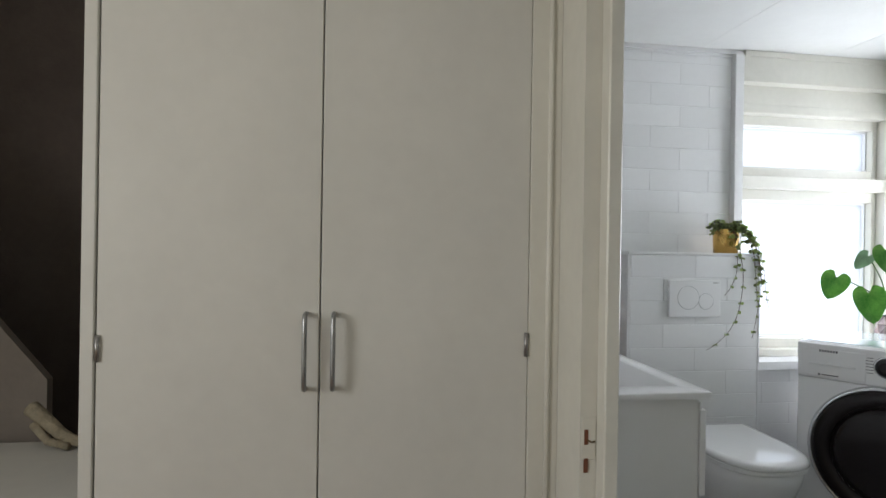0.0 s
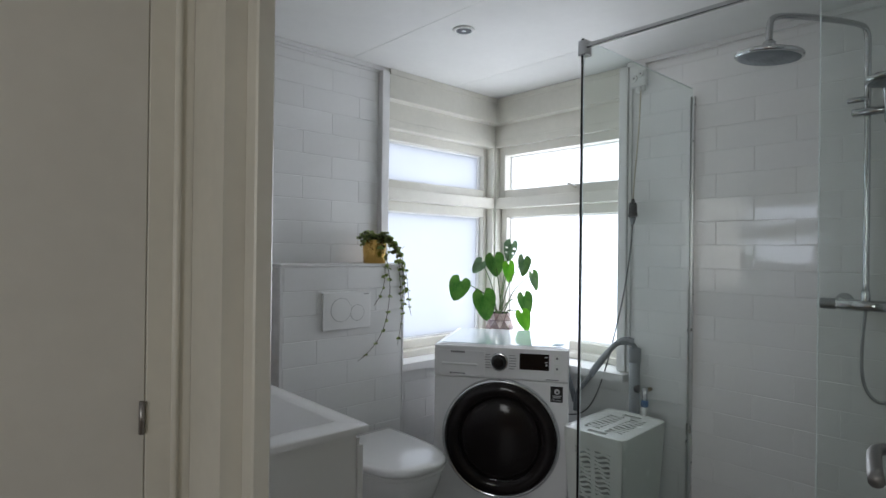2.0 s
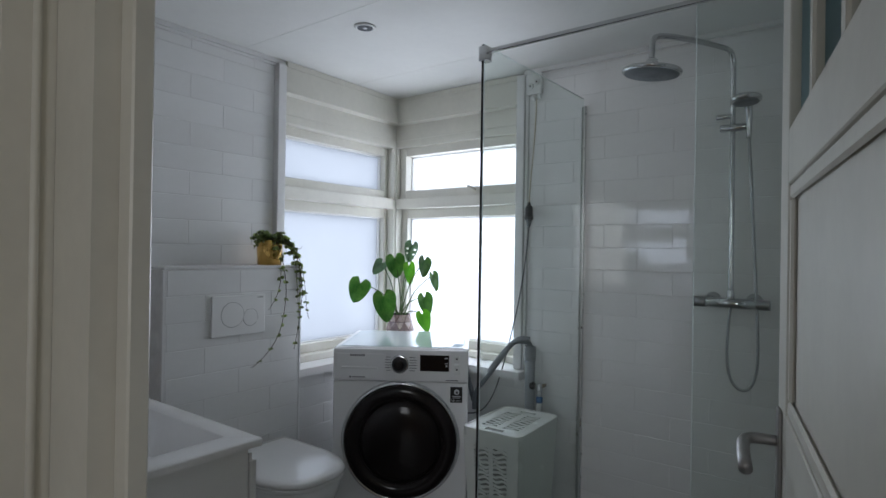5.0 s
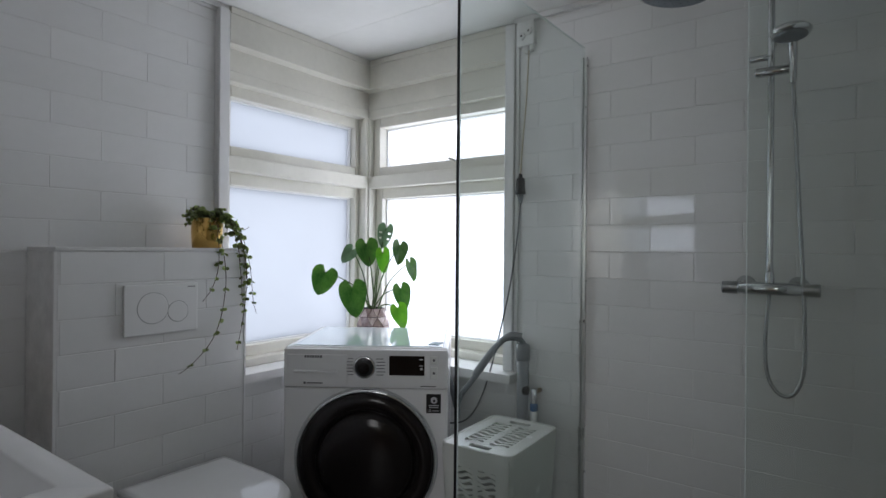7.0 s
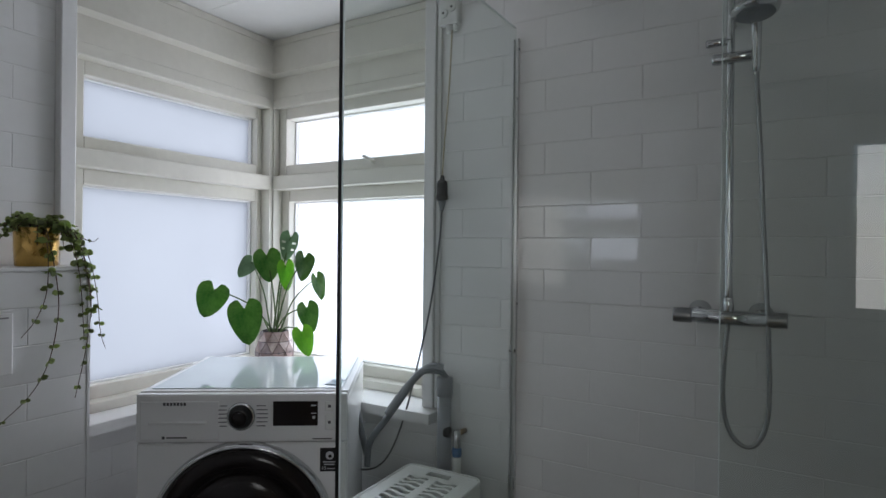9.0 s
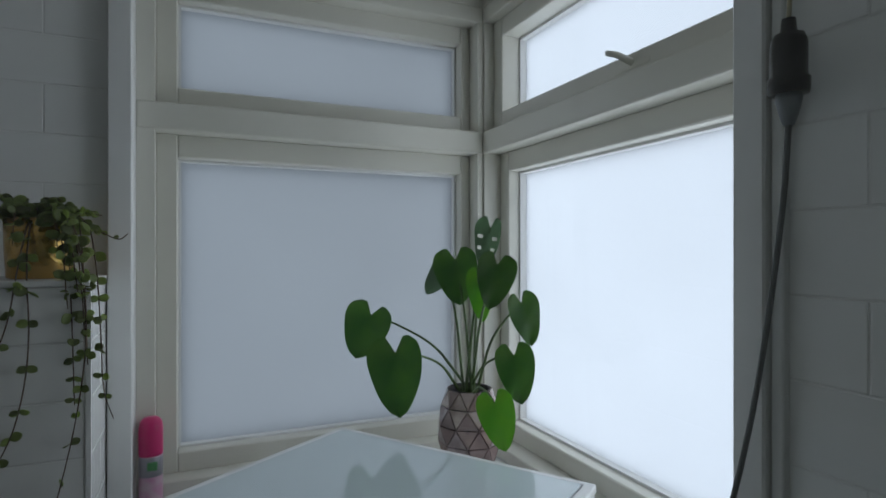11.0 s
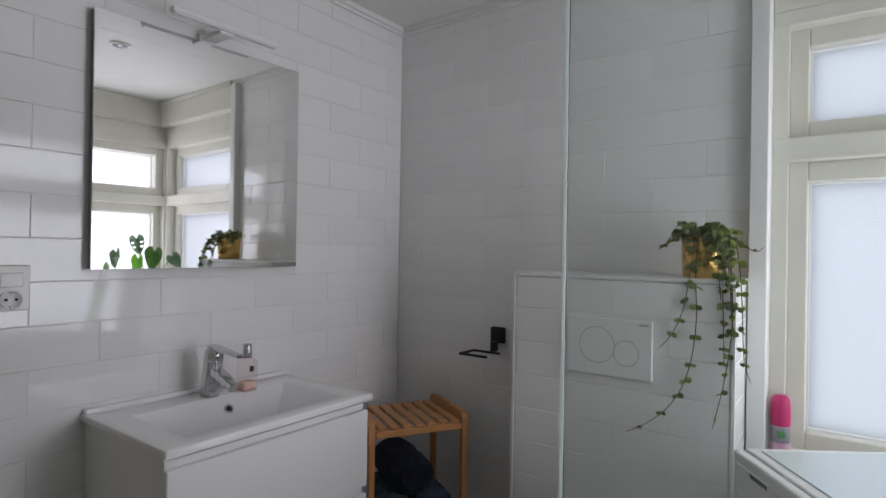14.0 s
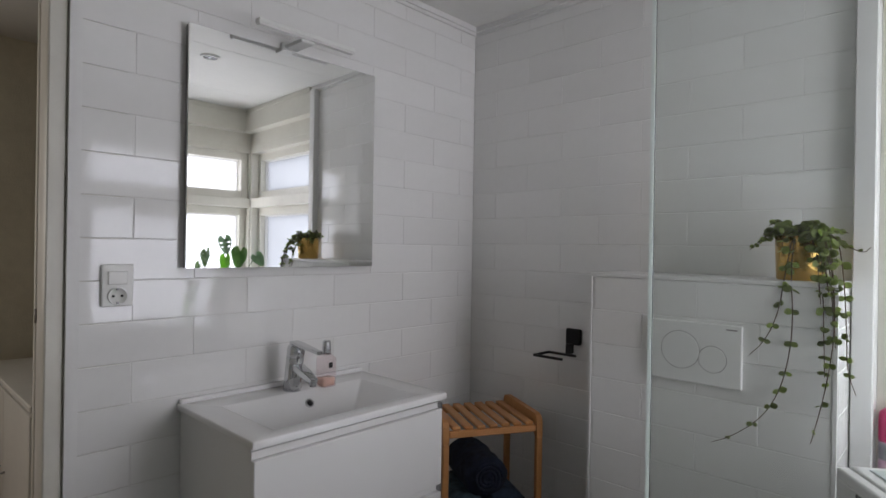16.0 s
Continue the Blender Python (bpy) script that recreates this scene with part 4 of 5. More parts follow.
toilet = thing("toilet", pose(2.014, 3.078, 0.03), "white wall-hung toilet with closed lid", "toilet")
part("bowl", loft([(bowl_outline(0.10, -0.26, 0.0), 0.10), (bowl_outline(0.13, -0.36, 0.0), 0.14), (bowl_outline(0.165, -0.45, 0.0), 0.25), (bowl_outline(0.178, -0.495, 0.0), 0.35), (bowl_outline(0.18, -0.505, 0.0), 0.392), (bowl_outline(0.175, -0.5, 0.0), 0.398)]), CERAMIC, toilet)
part("seat", loft([(bowl_outline(0.184, -0.51, -0.045), 0.4), (bowl_outline(0.181, -0.515, -0.04), 0.403), (bowl_outline(0.181, -0.515, -0.04), 0.412), (bowl_outline(0.184, -0.51, -0.045), 0.415)]), LACQUER, toilet)
part("lid", loft([(bowl_outline(0.179, -0.515, -0.04), 0.4175), (bowl_outline(0.184, -0.52, -0.035), 0.421), (bowl_outline(0.184, -0.52, -0.035), 0.433), (bowl_outline(0.177, -0.512, -0.042), 0.441), (bowl_outline(0.16, -0.48, -0.07), 0.4435)]), CERAMIC, toilet)
for x in (-0.08, 0.08):
    part("hinge", tube([(x - 0.025, -0.025, 0.415), (x + 0.025, -0.025, 0.415)], 0.011, 12), CHROME, toilet)

plate = thing("flush_plate", pose(1.982, 3.080, 1.015), "white dual-flush plate with two round buttons", "flush plate")
part("plate", box(-0.123, -0.011, -0.082, 0.123, -0.0005, 0.082, 0.003, 2), LACQUER, plate, smooth=False)
for x, r, nm in ((-0.032, 0.052, "full_button"), (0.052, 0.036, "half_button")):
    part("button_gap", lathe([(r, 0.0), (r, 0.0004)], 40, m=pose(x, -0.0109, 0.004 if r > 0.04 else -0.012, 90)), GAPGREY, plate, smooth=False)
    part(nm, lathe([(r - 0.0016, 0.0), (r - 0.0016, 0.0008), (r - 0.0026, 0.0012)], 40, m=pose(x, -0.0109, 0.004 if r > 0.04 else -0.012, 90)), LACQUER, plate, smooth=False)
part("maker_mark", box(0.085, -0.0118, 0.068, 0.112, -0.0108, 0.072), ALU, plate, smooth=False)

paper = thing("paper_holder", pose(1.492, 3.30, 0.972), "matt black square toilet paper holder", "paper holder")
part("back_plate", box(-0.028, -0.02, -0.026, 0.03, 0.0, 0.032, 0.006, 2), MATTBLACK, paper, smooth=False)
part("neck", box(-0.012, -0.045, -0.055, 0.008, -0.019, -0.02, 0.002), MATTBLACK, paper, smooth=False)
part("roll_bar", slab((-0.085, -0.05, -0.062, 0.03, -0.042, -0.054), (-0.085, -0.13, -0.062, -0.077, -0.05, -0.054), (-0.085, -0.138, -0.062, 0.03, -0.13, -0.054)), MATTBLACK, paper, smooth=False)


# ---- basin and mirror ----
def vanity():
    root = thing("vanity_cabinet", pose(1.0, 2.106, 0), "white hanging vanity cabinet with two drawers", "vanity")
    for y in (0.006, 0.578):
        part("side_panel", box(0.001, y, 0.36, 0.385, y + 0.016, 0.8455, 0.001), LACQUER, root, smooth=False)
    part("bottom_panel", box(0.001, 0.0225, 0.36, 0.385, 0.5775, 0.376), LACQUER, root, smooth=False)
    part("back_panel", box(0.001, 0.0225, 0.3765, 0.015, 0.5775, 0.8455), LACQUER, root, smooth=False)
    part("front_rail", box(0.369, 0.0225, 0.3765, 0.385, 0.5775, 0.8455), LACQUER, root, smooth=False)
    for z0, z1 in ((0.362, 0.573), (0.594, 0.815)):
        d = part("drawer_front", box(0.387, 0.004, z0, 0.405, 0.596, z1, 0.002), LACQUER, root, smooth=False)
        part("grip_rail", box(0.386, 0.004, z1 + 0.001, 0.3925, 0.596, z1 + 0.018), LACQUER, root, "white recessed grip rail", smooth=False)
    for z0, z1 in ((0.8165, 0.8335), (0.5745, 0.5925)):
        part("end_cap", box(0.3927, 0.588, z0, 0.404, 0.5965, z1), STEEL, root, smooth=False)


vanity()


def basin():
    root = thing("washbasin", pose(1.0, 2.101, 0.846), "white ceramic washbasin with a sloping rectangular bowl", "washbasin")
    bm = bmesh.new()
    W, D, T = 0.61, 0.415, 0.0165
    outer = [(0.0, 0.0), (D, 0.0), (D, W), (0.0, W)]
    inner = [(0.105, 0.075), (0.365, 0.075), (0.365, 0.535), (0.105, 0.535)]
    deep = [(0.19, 0.17), (0.33, 0.20), (0.33, 0.40), (0.19, 0.43)]
    hi = [bm.verts.new((x, y, T)) for x, y in outer]
    rim = [bm.verts.new((x, y, T - 0.001)) for x, y in inner]
    low = [bm.verts.new((x, y, z)) for (x, y), z in zip(deep, (-0.095, -0.085, -0.085, -0.095))]
    base = [bm.verts.new((x, y, 0.0)) for x, y in outer]
    for i in range(4):
        j = (i + 1) % 4
        bm.faces.new((hi[i], hi[j], rim[j], rim[i])), bm.faces.new((rim[i], rim[j], low[j], low[i])), bm.faces.new((base[i], base[j], hi[j], hi[i]))
    bm.faces.new(low)
    bmesh.ops.recalc_face_normals(bm, faces=bm.faces)
    bmesh.ops.bevel(bm, geom=list(bm.edges), offset=0.0035, segments=2, profile=0.5, affect="EDGES", clamp_overlap=True)
    part("bowl", bm, CERAMIC, root)
    part("upstand", box(0.001, 0.004, T - 0.002, 0.022, W - 0.004, T + 0.012, 0.005, 2), CERAMIC, root, smooth=False)
    over = part("overflow_ring", lathe([(0.0135, 0.0), (0.0135, 0.003), (0.0115, 0.004), (0.009, 0.003)], 24, m=pose(0.132, 0.325, -0.0185, 0, 51)), CHROME, root)
    part("overflow_hole", lathe([(0.009, 0.0025), (0.009, 0.0036)], 20, m=pose(0.132, 0.325, -0.0185, 0, 51)), BLACK, over)


basin()
tap = thing("basin_tap", pose(1.082, 2.398, 0.861), "chrome single-lever basin mixer tap", "tap")
part("base_ring", lathe([(0.026, 0.0), (0.026, 0.006), (0.023, 0.008)], 24), CHROME, tap)
part("body", tube([(0.0, 0, 0.006), (0.004, 0, 0.03), (0.016, 0, 0.104)], [0.0265, 0.0255, 0.025], 24), CHROME, tap)
head = part("cartridge_head", lathe([(0.0225, 0.0), (0.0255, 0.003), (0.026, 0.012), (0.0245, 0.03), (0.019, 0.036), (0.008, 0.038)], 24, m=pose(0.016, 0, 0.102, 0, 9)), CHROME, tap)
part("index_mark", lathe([(0.0045, 0.0), (0.0045, 0.0016)], 12, m=pose(0.041, 0.0, 0.117, 0, 96)), DARKGLASS, head)
lever = prism([(-0.012, -0.014), (0.03, -0.013), (0.085, -0.009), (0.122, -0.0085), (0.127, 0.0), (0.122, 0.0085), (0.085, 0.009), (0.03, 0.013), (-0.012, 0.014)], 0.0, 0.009, bevel=0.003, m=pose(0.018, 0, 0.1375, 0, 6))
part("lever", lever, CHROME, tap, smooth=False)
spout = prism([(0.0, -0.017), (0.06, -0.015), (0.108, -0.012), (0.113, 0.0), (0.108, 0.012), (0.06, 0.015), (0.0, 0.017)], -0.009, 0.009, bevel=0.005, m=pose(0.012, 0, 0.083, 0, 21))
part("spout", spout, CHROME, tap)
part("aerator", lathe([(0.009, -0.008), (0.010, -0.006), (0.010, 0.004)], 16, m=pose(0.108, 0, 0.039)), STEEL, tap)
soap = thing("soap_dispenser", pose(1.104, 2.502, 0.861), "clear soap bottle with pink soap and a chrome pump", "soap bottle")
part("bottle", loft([(rounded(-0.02, -0.024, 0.02, 0.024, 0.008), 0.0), (rounded(-0.021, -0.025, 0.021, 0.025, 0.008), 0.006), (rounded(-0.021, -0.025, 0.021, 0.025, 0.008), 0.085), (rounded(-0.012, -0.012, 0.012, 0.012, 0.008), 0.098)]), CLEARPLASTIC, soap)
part("liquid", loft([(rounded(-0.018, -0.022, 0.018, 0.022, 0.007), 0.003), (rounded(-0.0185, -0.0225, 0.0185, 0.0225, 0.007), 0.026)]), SOAP, soap, "pink liquid soap")
part("label", box(0.0212, -0.006, 0.058, 0.0218, 0.008, 0.074), MATTBLACK, soap, smooth=False)
part("pump", lathe([(0.0135, 0.096), (0.0135, 0.118), (0.0125, 0.120), (0.0125, 0.134), (0.0105, 0.137)], 16), CHROME, soap)

mir = thing("wall_mirror", pose(1.002, 2.108, 1.221, 0, 0, -0.9), "square frameless mirror with dark sides", "mirror")
part("backing", box(0.001, 0.003, 0.002, 0.021, 0.619, 0.648), ALU, mir, "dark grey backing", smooth=False)
part("mirror_glass", box(0.0212, 0.0, 0.0, 0.0262, 0.622, 0.65, 0.0012), MIRROR, mir, smooth=False)
lamp = thing("mirror_lamp", pose(1.0, 2.418, 1.905), "slim grey wall lamp above the mirror", "lamp")
part("arm", box(0.0, -0.022, -0.025, 0.11, 0.022, -0.012, 0.003), PLASTIC, lamp, smooth=False)
part("wall_block", box(0.0, -0.03, -0.045, 0.018, 0.03, -0.005, 0.003), PLASTIC, lamp, smooth=False)
part("light_bar", box(0.098, -0.162, -0.014, 0.122, 0.162, 0.001, 0.003), PLASTIC, lamp, smooth=False)
part("diffuser", box(0.101, -0.158, -0.017, 0.119, 0.158, -0.0135), LAMPGLASS, lamp, smooth=False)

sw = thing("light_switch_socket", pose(1.0, 1.953, 1.18), "white light switch with a wall socket below", "socket")
part("frame", box(0.0, -0.035, -0.05, 0.012, 0.037, 0.054, 0.004, 2), PLASTIC, sw, smooth=False)
part("rocker", box(0.0118, -0.022, 0.004, 0.017, 0.022, 0.037, 0.002), PLASTIC, sw, smooth=False)
o = part("outlet", lathe([(0.0225, 0.0), (0.0225, 0.004), (0.019, 0.0045), (0.0185, 0.001)], 28, m=pose(0.0118, 0.0, -0.024, 0, 90)), PLASTIC, sw)
for y in (-0.0095, 0.0095):
    part("hole", lathe([(0.0032, 0.0), (0.0032, 0.0022)], 10, m=pose(0.0122, y, -0.024, 0, 90)), BLACK, o)
for z in (-0.041, -0.007):
    part("earth_clip", box(0.012, -0.003, z - 0.003, 0.0168, 0.003, z + 0.003, 0.001), STEEL, o, smooth=False)


STOOL = pose(1.31, 2.822, 0, 0, 0, 60)


def stool():
    root = thing("bamboo_stool", STOOL, "bamboo bath stool with slatted top and lower shelf", "stool")
    X, Y, H = 0.33, 0.285, 0.706
    for i in range(7):
        x = 0.022 + i * 0.0432
        part("slat", box(x, 0.006, H - 0.011, x + 0.030, Y - 0.006, H, 0.003), BAMBOO, root, smooth=False)
    for y in (0.0, Y - 0.016):
        part("long_rail", box(0.012, y, H - 0.034, X - 0.012, y + 0.016, H - 0.0115, 0.003), BAMBOO, root, smooth=False)
        part("shelf_rail", box(0.012, y, 0.305, X - 0.012, y + 0.016, 0.327, 0.003), BAMBOO, root, smooth=False)
    for x in (0.0, X):
        out = [(-0.004, -0.05), (0.02, -0.05), (0.022, -0.012), (Y - 0.02, -0.012), (Y - 0.02, -0.05), (Y + 0.004, -0.05), (Y + 0.004, 0.004), (Y - 0.004, 0.018), (Y - 0.02, 0.024), (0.022, 0.024), (0.008, 0.018), (-0.002, 0.004)]
        part("end_rail", prism(out, -0.011, 0.011, m=pose(x, 0, H, 90, 0, 90), bevel=0.003), BAMBOO, root, smooth=False)
        for y in (0.008, Y - 0.008):
            part("leg", box(x - 0.011, y - 0.011, 0.0, x + 0.011, y + 0.011, H - 0.05, 0.005, 2), BAMBOO, root, smooth=False)
    for i in range(5):
        x = 0.02 + i * 0.06
        part("shelf_slat", box(x, 0.004, 0.328, x + 0.04, Y - 0.004, 0.338, 0.003), BAMBOO, root, smooth=False)


stool()


def towel(mat, y, z, r, seed, label):
    rnd = random.Random(seed)
    t = thing("rolled_towel", STOOL @ pose(y, 0.30, z, 0, 0, -90), label, "towel", "rolled towels")
    bm = bmesh.new()
    sides, rings = 40, 26
    grid = []
    for i in range(rings + 1):
        u = i / rings
        x = 0.03 + 0.25 * u
        k = 1 - 0.6 * max(0, abs(u - 0.5) * 2 - 0.86) / 0.14
        row = []
        for s in range(sides):
            a = 2 * math.pi * s / sides
            rr = r * k * (1 + 0.07 * noise.noise(Vector((u * 5, math.cos(a) * 1.6 + seed, math.sin(a) * 1.6))) + 0.035 * noise.noise(Vector((u * 18, math.cos(a) * 6 + seed, math.sin(a) * 6))))
            row.append(bm.verts.new((x, rr * math.cos(a) * 1.12, max(0, r + rr * math.sin(a) * 0.96))))
        grid.append(row)
    for g, h in zip(grid, grid[1:]):
        for s in range(sides):
            bm.faces.new((g[s], g[(s + 1) % sides], h[(s + 1) % sides], h[s]))
    bm.faces.new(grid[0][::-1]), bm.faces.new(grid[-1])
    part("roll", bm, mat, t)
    sp = [(0.282, r * 0.75 * (1 - k / 60) * math.cos(k * 0.42), r + r * 0.75 * (1 - k / 60) * math.sin(k * 0.42)) for k in range(46)]
    part("end_fold", tube(sp, 0.006, 6), mat, t)


towel(TOWELS[2], 0.088, 0.3385, 0.066, 1, "rolled grey-blue towel on the stool's shelf")
towel(TOWELS[1], 0.228, 0.3385, 0.068, 2, "rolled slate blue towel on the stool's shelf")
towel(TOWELS[0], 0.155, 0.455, 0.068, 3, "rolled dark navy towel on top of two others")

down = thing("ceiling_downlight", pose(2.272, 2.66, CEILING), "round recessed ceiling spotlight, switched off", "ceiling light")
part("rim", lathe([(0.045, -0.002), (0.044, -0.005), (0.036, -0.008), (0.033, -0.006), (0.032, 0.0)], 32), PLASTIC, down, "white rim")
part("inner_ring", lathe([(0.0318, -0.0068), (0.0318, -0.003), (0.025, -0.003)], 28), DARKGLASS, down, smooth=False)
part("bulb", lathe([(0.006, -0.0082), (0.009, -0.0078), (0.010, -0.006), (0.006, -0.004)], 24), CHROME, down)

can = thing("spray_can", pose(2.385, 3.302, 0.70) @ Matrix.Diagonal((1.03, 1.03, 1.34, 1)), "pink capped air freshener spray can on the sill", "spray can")
part("can", lathe([(0.021, 0.0), (0.0235, 0.004), (0.0235, 0.085), (0.022, 0.09)], 24), CANPAINT, can, "pink flower print")
part("band", lathe([(0.0237, 0.055), (0.0237, 0.085), (0.022, 0.089)], 24), CANGREY, can)
part("green_mark", box(-0.006, -0.0246, 0.066, 0.014, -0.022, 0.08, 0.002), CANGREEN, can, smooth=False)
part("cap", lathe([(0.0238, 0.0885), (0.0243, 0.092), (0.0243, 0.128), (0.022, 0.142), (0.014, 0.149)], 24), PINK, can, "glossy pink cap")


# ---- plants ----
def leaf_mesh(w, h, cup=0.12, fold=0.15, split=False, n=14):
    """A heart-shaped leaf, stalk at the origin, tip towards -z, facing -y, with two lobes rising over the stalk."""
    bm = bmesh.new()
    rows = []
    for i in range(n + 1):
        t = i / n                       # 0 at the lobes' top, 1 at the tip
        z = h * 0.86 * (0.26 - 1.26 * t)
        s = math.sin(math.pi * min(1, t * 0.98 + 0.02) ** 0.57)
        half = w * 0.5 * max(0.0, s) ** 0.56 if t < 1 else 0.0
        notch = max(0.0, (0.26 - t * 1.26) / 0.26)
        row = []
        for k in range(-5, 6):
            u = k / 5
            x = half * u
            if notch > 0:
                gap = w * 0.13 * notch ** 0.7
                x = math.copysign(max(abs(x), 0.0) * (1 - gap / max(half, gap + 1e-4)) + gap, u) if u else 0.0
            y = -cup * h * (t - 0.2) ** 2 * -1 - fold * abs(x) + 0.03 * w * math.sin(9 * t + 3 * u)
            row.append((x, y, z if u or notch <= 0 else 0.0))
        rows.append(row)
    grid = [[bm.verts.new(p) for p in r] for r in rows]
    for i in range(n):
        for k in range(10):
            if split and i in (5, 8) and k in (1, 2, 7, 8):
                continue
            q = (grid[i][k], grid[i + 1][k], grid[i + 1][k + 1], grid[i][k + 1])
            try:
                bm.faces.new(q)
            except ValueError:
                pass
    bmesh.ops.remove_doubles(bm, verts=bm.verts, dist=0.0004)
    bmesh.ops.solidify(bm, geom=bm.faces[:], thickness=0.0009)
    return bm


def facing(at, face, tip, roll=0.0):
    """The pose of a leaf at a place: face is the way its upper side looks, tip the way its point hangs."""
    f, d = Vector(face).normalized(), Vector(tip)
    z = -(d - f * d.dot(f)).normalized()
    x = (-f).cross(z) * 1.0
    y = -f
    x = y.cross(z)
    return Matrix.Translation(at) @ Matrix((x, y, z)).transposed().to_4x4()


def monstera():
    base = Vector((3.112, 3.178, 0.70))
    root = thing("monstera_plant", Matrix.Translation(base), "green monstera houseplant in a faceted shell-mosaic pot", "potted plant")
    levels = [(0.050, 0.0), (0.068, 0.042), (0.080, 0.09), (0.082, 0.135), (0.073, 0.18), (0.058, 0.222)]
    n = 9
    rings = [[Vector((r * math.cos(2 * math.pi * (k + 0.5 * (i % 2)) / n), r * math.sin(2 * math.pi * (k + 0.5 * (i % 2)) / n), z)) for k in range(n)] for i, (r, z) in enumerate(levels)]
    pot = part("pot", lathe([(r - 0.0035, z) for r, z in levels] + [(0.050, 0.221), (0.050, 0.20)], 9), JOINT, root, "pot of dark joints set with shell facets", smooth=False)
    rnd = random.Random(4)
    for i in range(len(rings) - 1):
        a, b = rings[i], rings[i + 1]
        for k in range(n):
            j = (k + 1) % n
            tris = ((a[k], a[j], b[k]), (a[j], b[j], b[k])) if i % 2 == 0 else ((a[k], b[j], b[k]), (a[k], a[j], b[j]))
            for t in tris:
                c = sum(t, Vector()) / 3
                nor = (t[1] - t[0]).cross(t[2] - t[0]).normalized()
                bm = bmesh.new()
                out = [bm.verts.new(c + (p - c) * 0.9 + nor * 0.001 * rnd.random()) for p in t]
                inn = [bm.verts.new(c + (p - c) * 0.96 - nor * 0.004) for p in t]
                bm.faces.new(out)
                for e in range(3):
                    bm.faces.new((out[(e + 1) % 3], out[e], inn[e], inn[(e + 1) % 3]))
                part("facet", bm, rnd.choice(SHELLS), pot, smooth=False)
    part("soil", lathe([(0.050, 0.18), (0.050, 0.202), (0.02, 0.206)], 14), SOIL, root)
    crown = Vector((0.0, 0.0, 0.205))
    # middle of the leaf, width, height, way it faces, way the tip hangs, kind
    leaves = [
        ((2.868, 3.283, 1.065), 0.125, 0.135, (-0.55, -0.8, 0.15), (-0.35, 0.1, -1), LEAF, False),
        ((2.89, 3.095, 0.987), 0.13, 0.165, (-0.6, -0.75, 0.2), (0.05, -0.15, -1), LEAF, False),
        ((3.089, 3.202, 1.203), 0.115, 0.135, (-0.6, -0.78, 0.1), (0.15, 0.0, -1), LEAF, False),
        ((3.072, 2.979, 1.203), 0.088, 0.115, (-0.25, -0.9, 0.25), (-0.2, 0.1, -1), LEAF, False),
        ((3.134, 3.123, 1.287), 0.085, 0.12, (-0.85, -0.35, 0.1), (-0.1, 0.15, -1), LEAFGREY, True),
        ((3.132, 2.947, 1.121), 0.075, 0.11, (-0.1, -0.95, 0.2), (0.2, -0.1, -1), LEAF, False),
        ((3.164, 3.033, 0.984), 0.092, 0.13, (-0.55, -0.8, 0.2), (0.2, 0.0, -1), LEAF, False),
        ((3.085, 2.978, 0.899), 0.085, 0.12, (-0.6, -0.75, 0.25), (0.25, -0.1, -1), LEAFPALE, False),
        ((3.112, 3.113, 1.163), 0.07, 0.125, (-0.7, -0.6, 0.05), (0.1, 0.0, -1), LEAFPALE, False),
        ((3.084, 3.331, 1.195), 0.08, 0.10, (-0.75, -0.55, 0.35), (-0.75, 0.1, -0.6), LEAFGREY, False),
    ]
    for i, (at, w, h, face, tip, mat, split) in enumerate(leaves):
        p = Vector(at) - base - Vector(tip).normalized() * 0.318 * h
        lf = part("leaf", leaf_mesh(w, h, split=split), mat, root, "split leaf" if split else "")
        lf.matrix_local = facing(p, face, tip)
        a = 2.4 * i
        s = crown + Vector((0.014 * math.cos(a), 0.014 * math.sin(a), -0.01))
        flat = Vector((p.x, p.y, 0))
        mid = s.lerp(p, 0.5) + Vector((0, 0, 0.03)) - flat * 0.12
        end = p + Vector(face) * -0.002
        part("stalk", tube([s, s.lerp(mid, 0.5), mid, mid.lerp(end, 0.6) + Vector((0, 0, 0.008)), end], [0.0045, 0.002], 7, smooth_path=2), STALK, root)


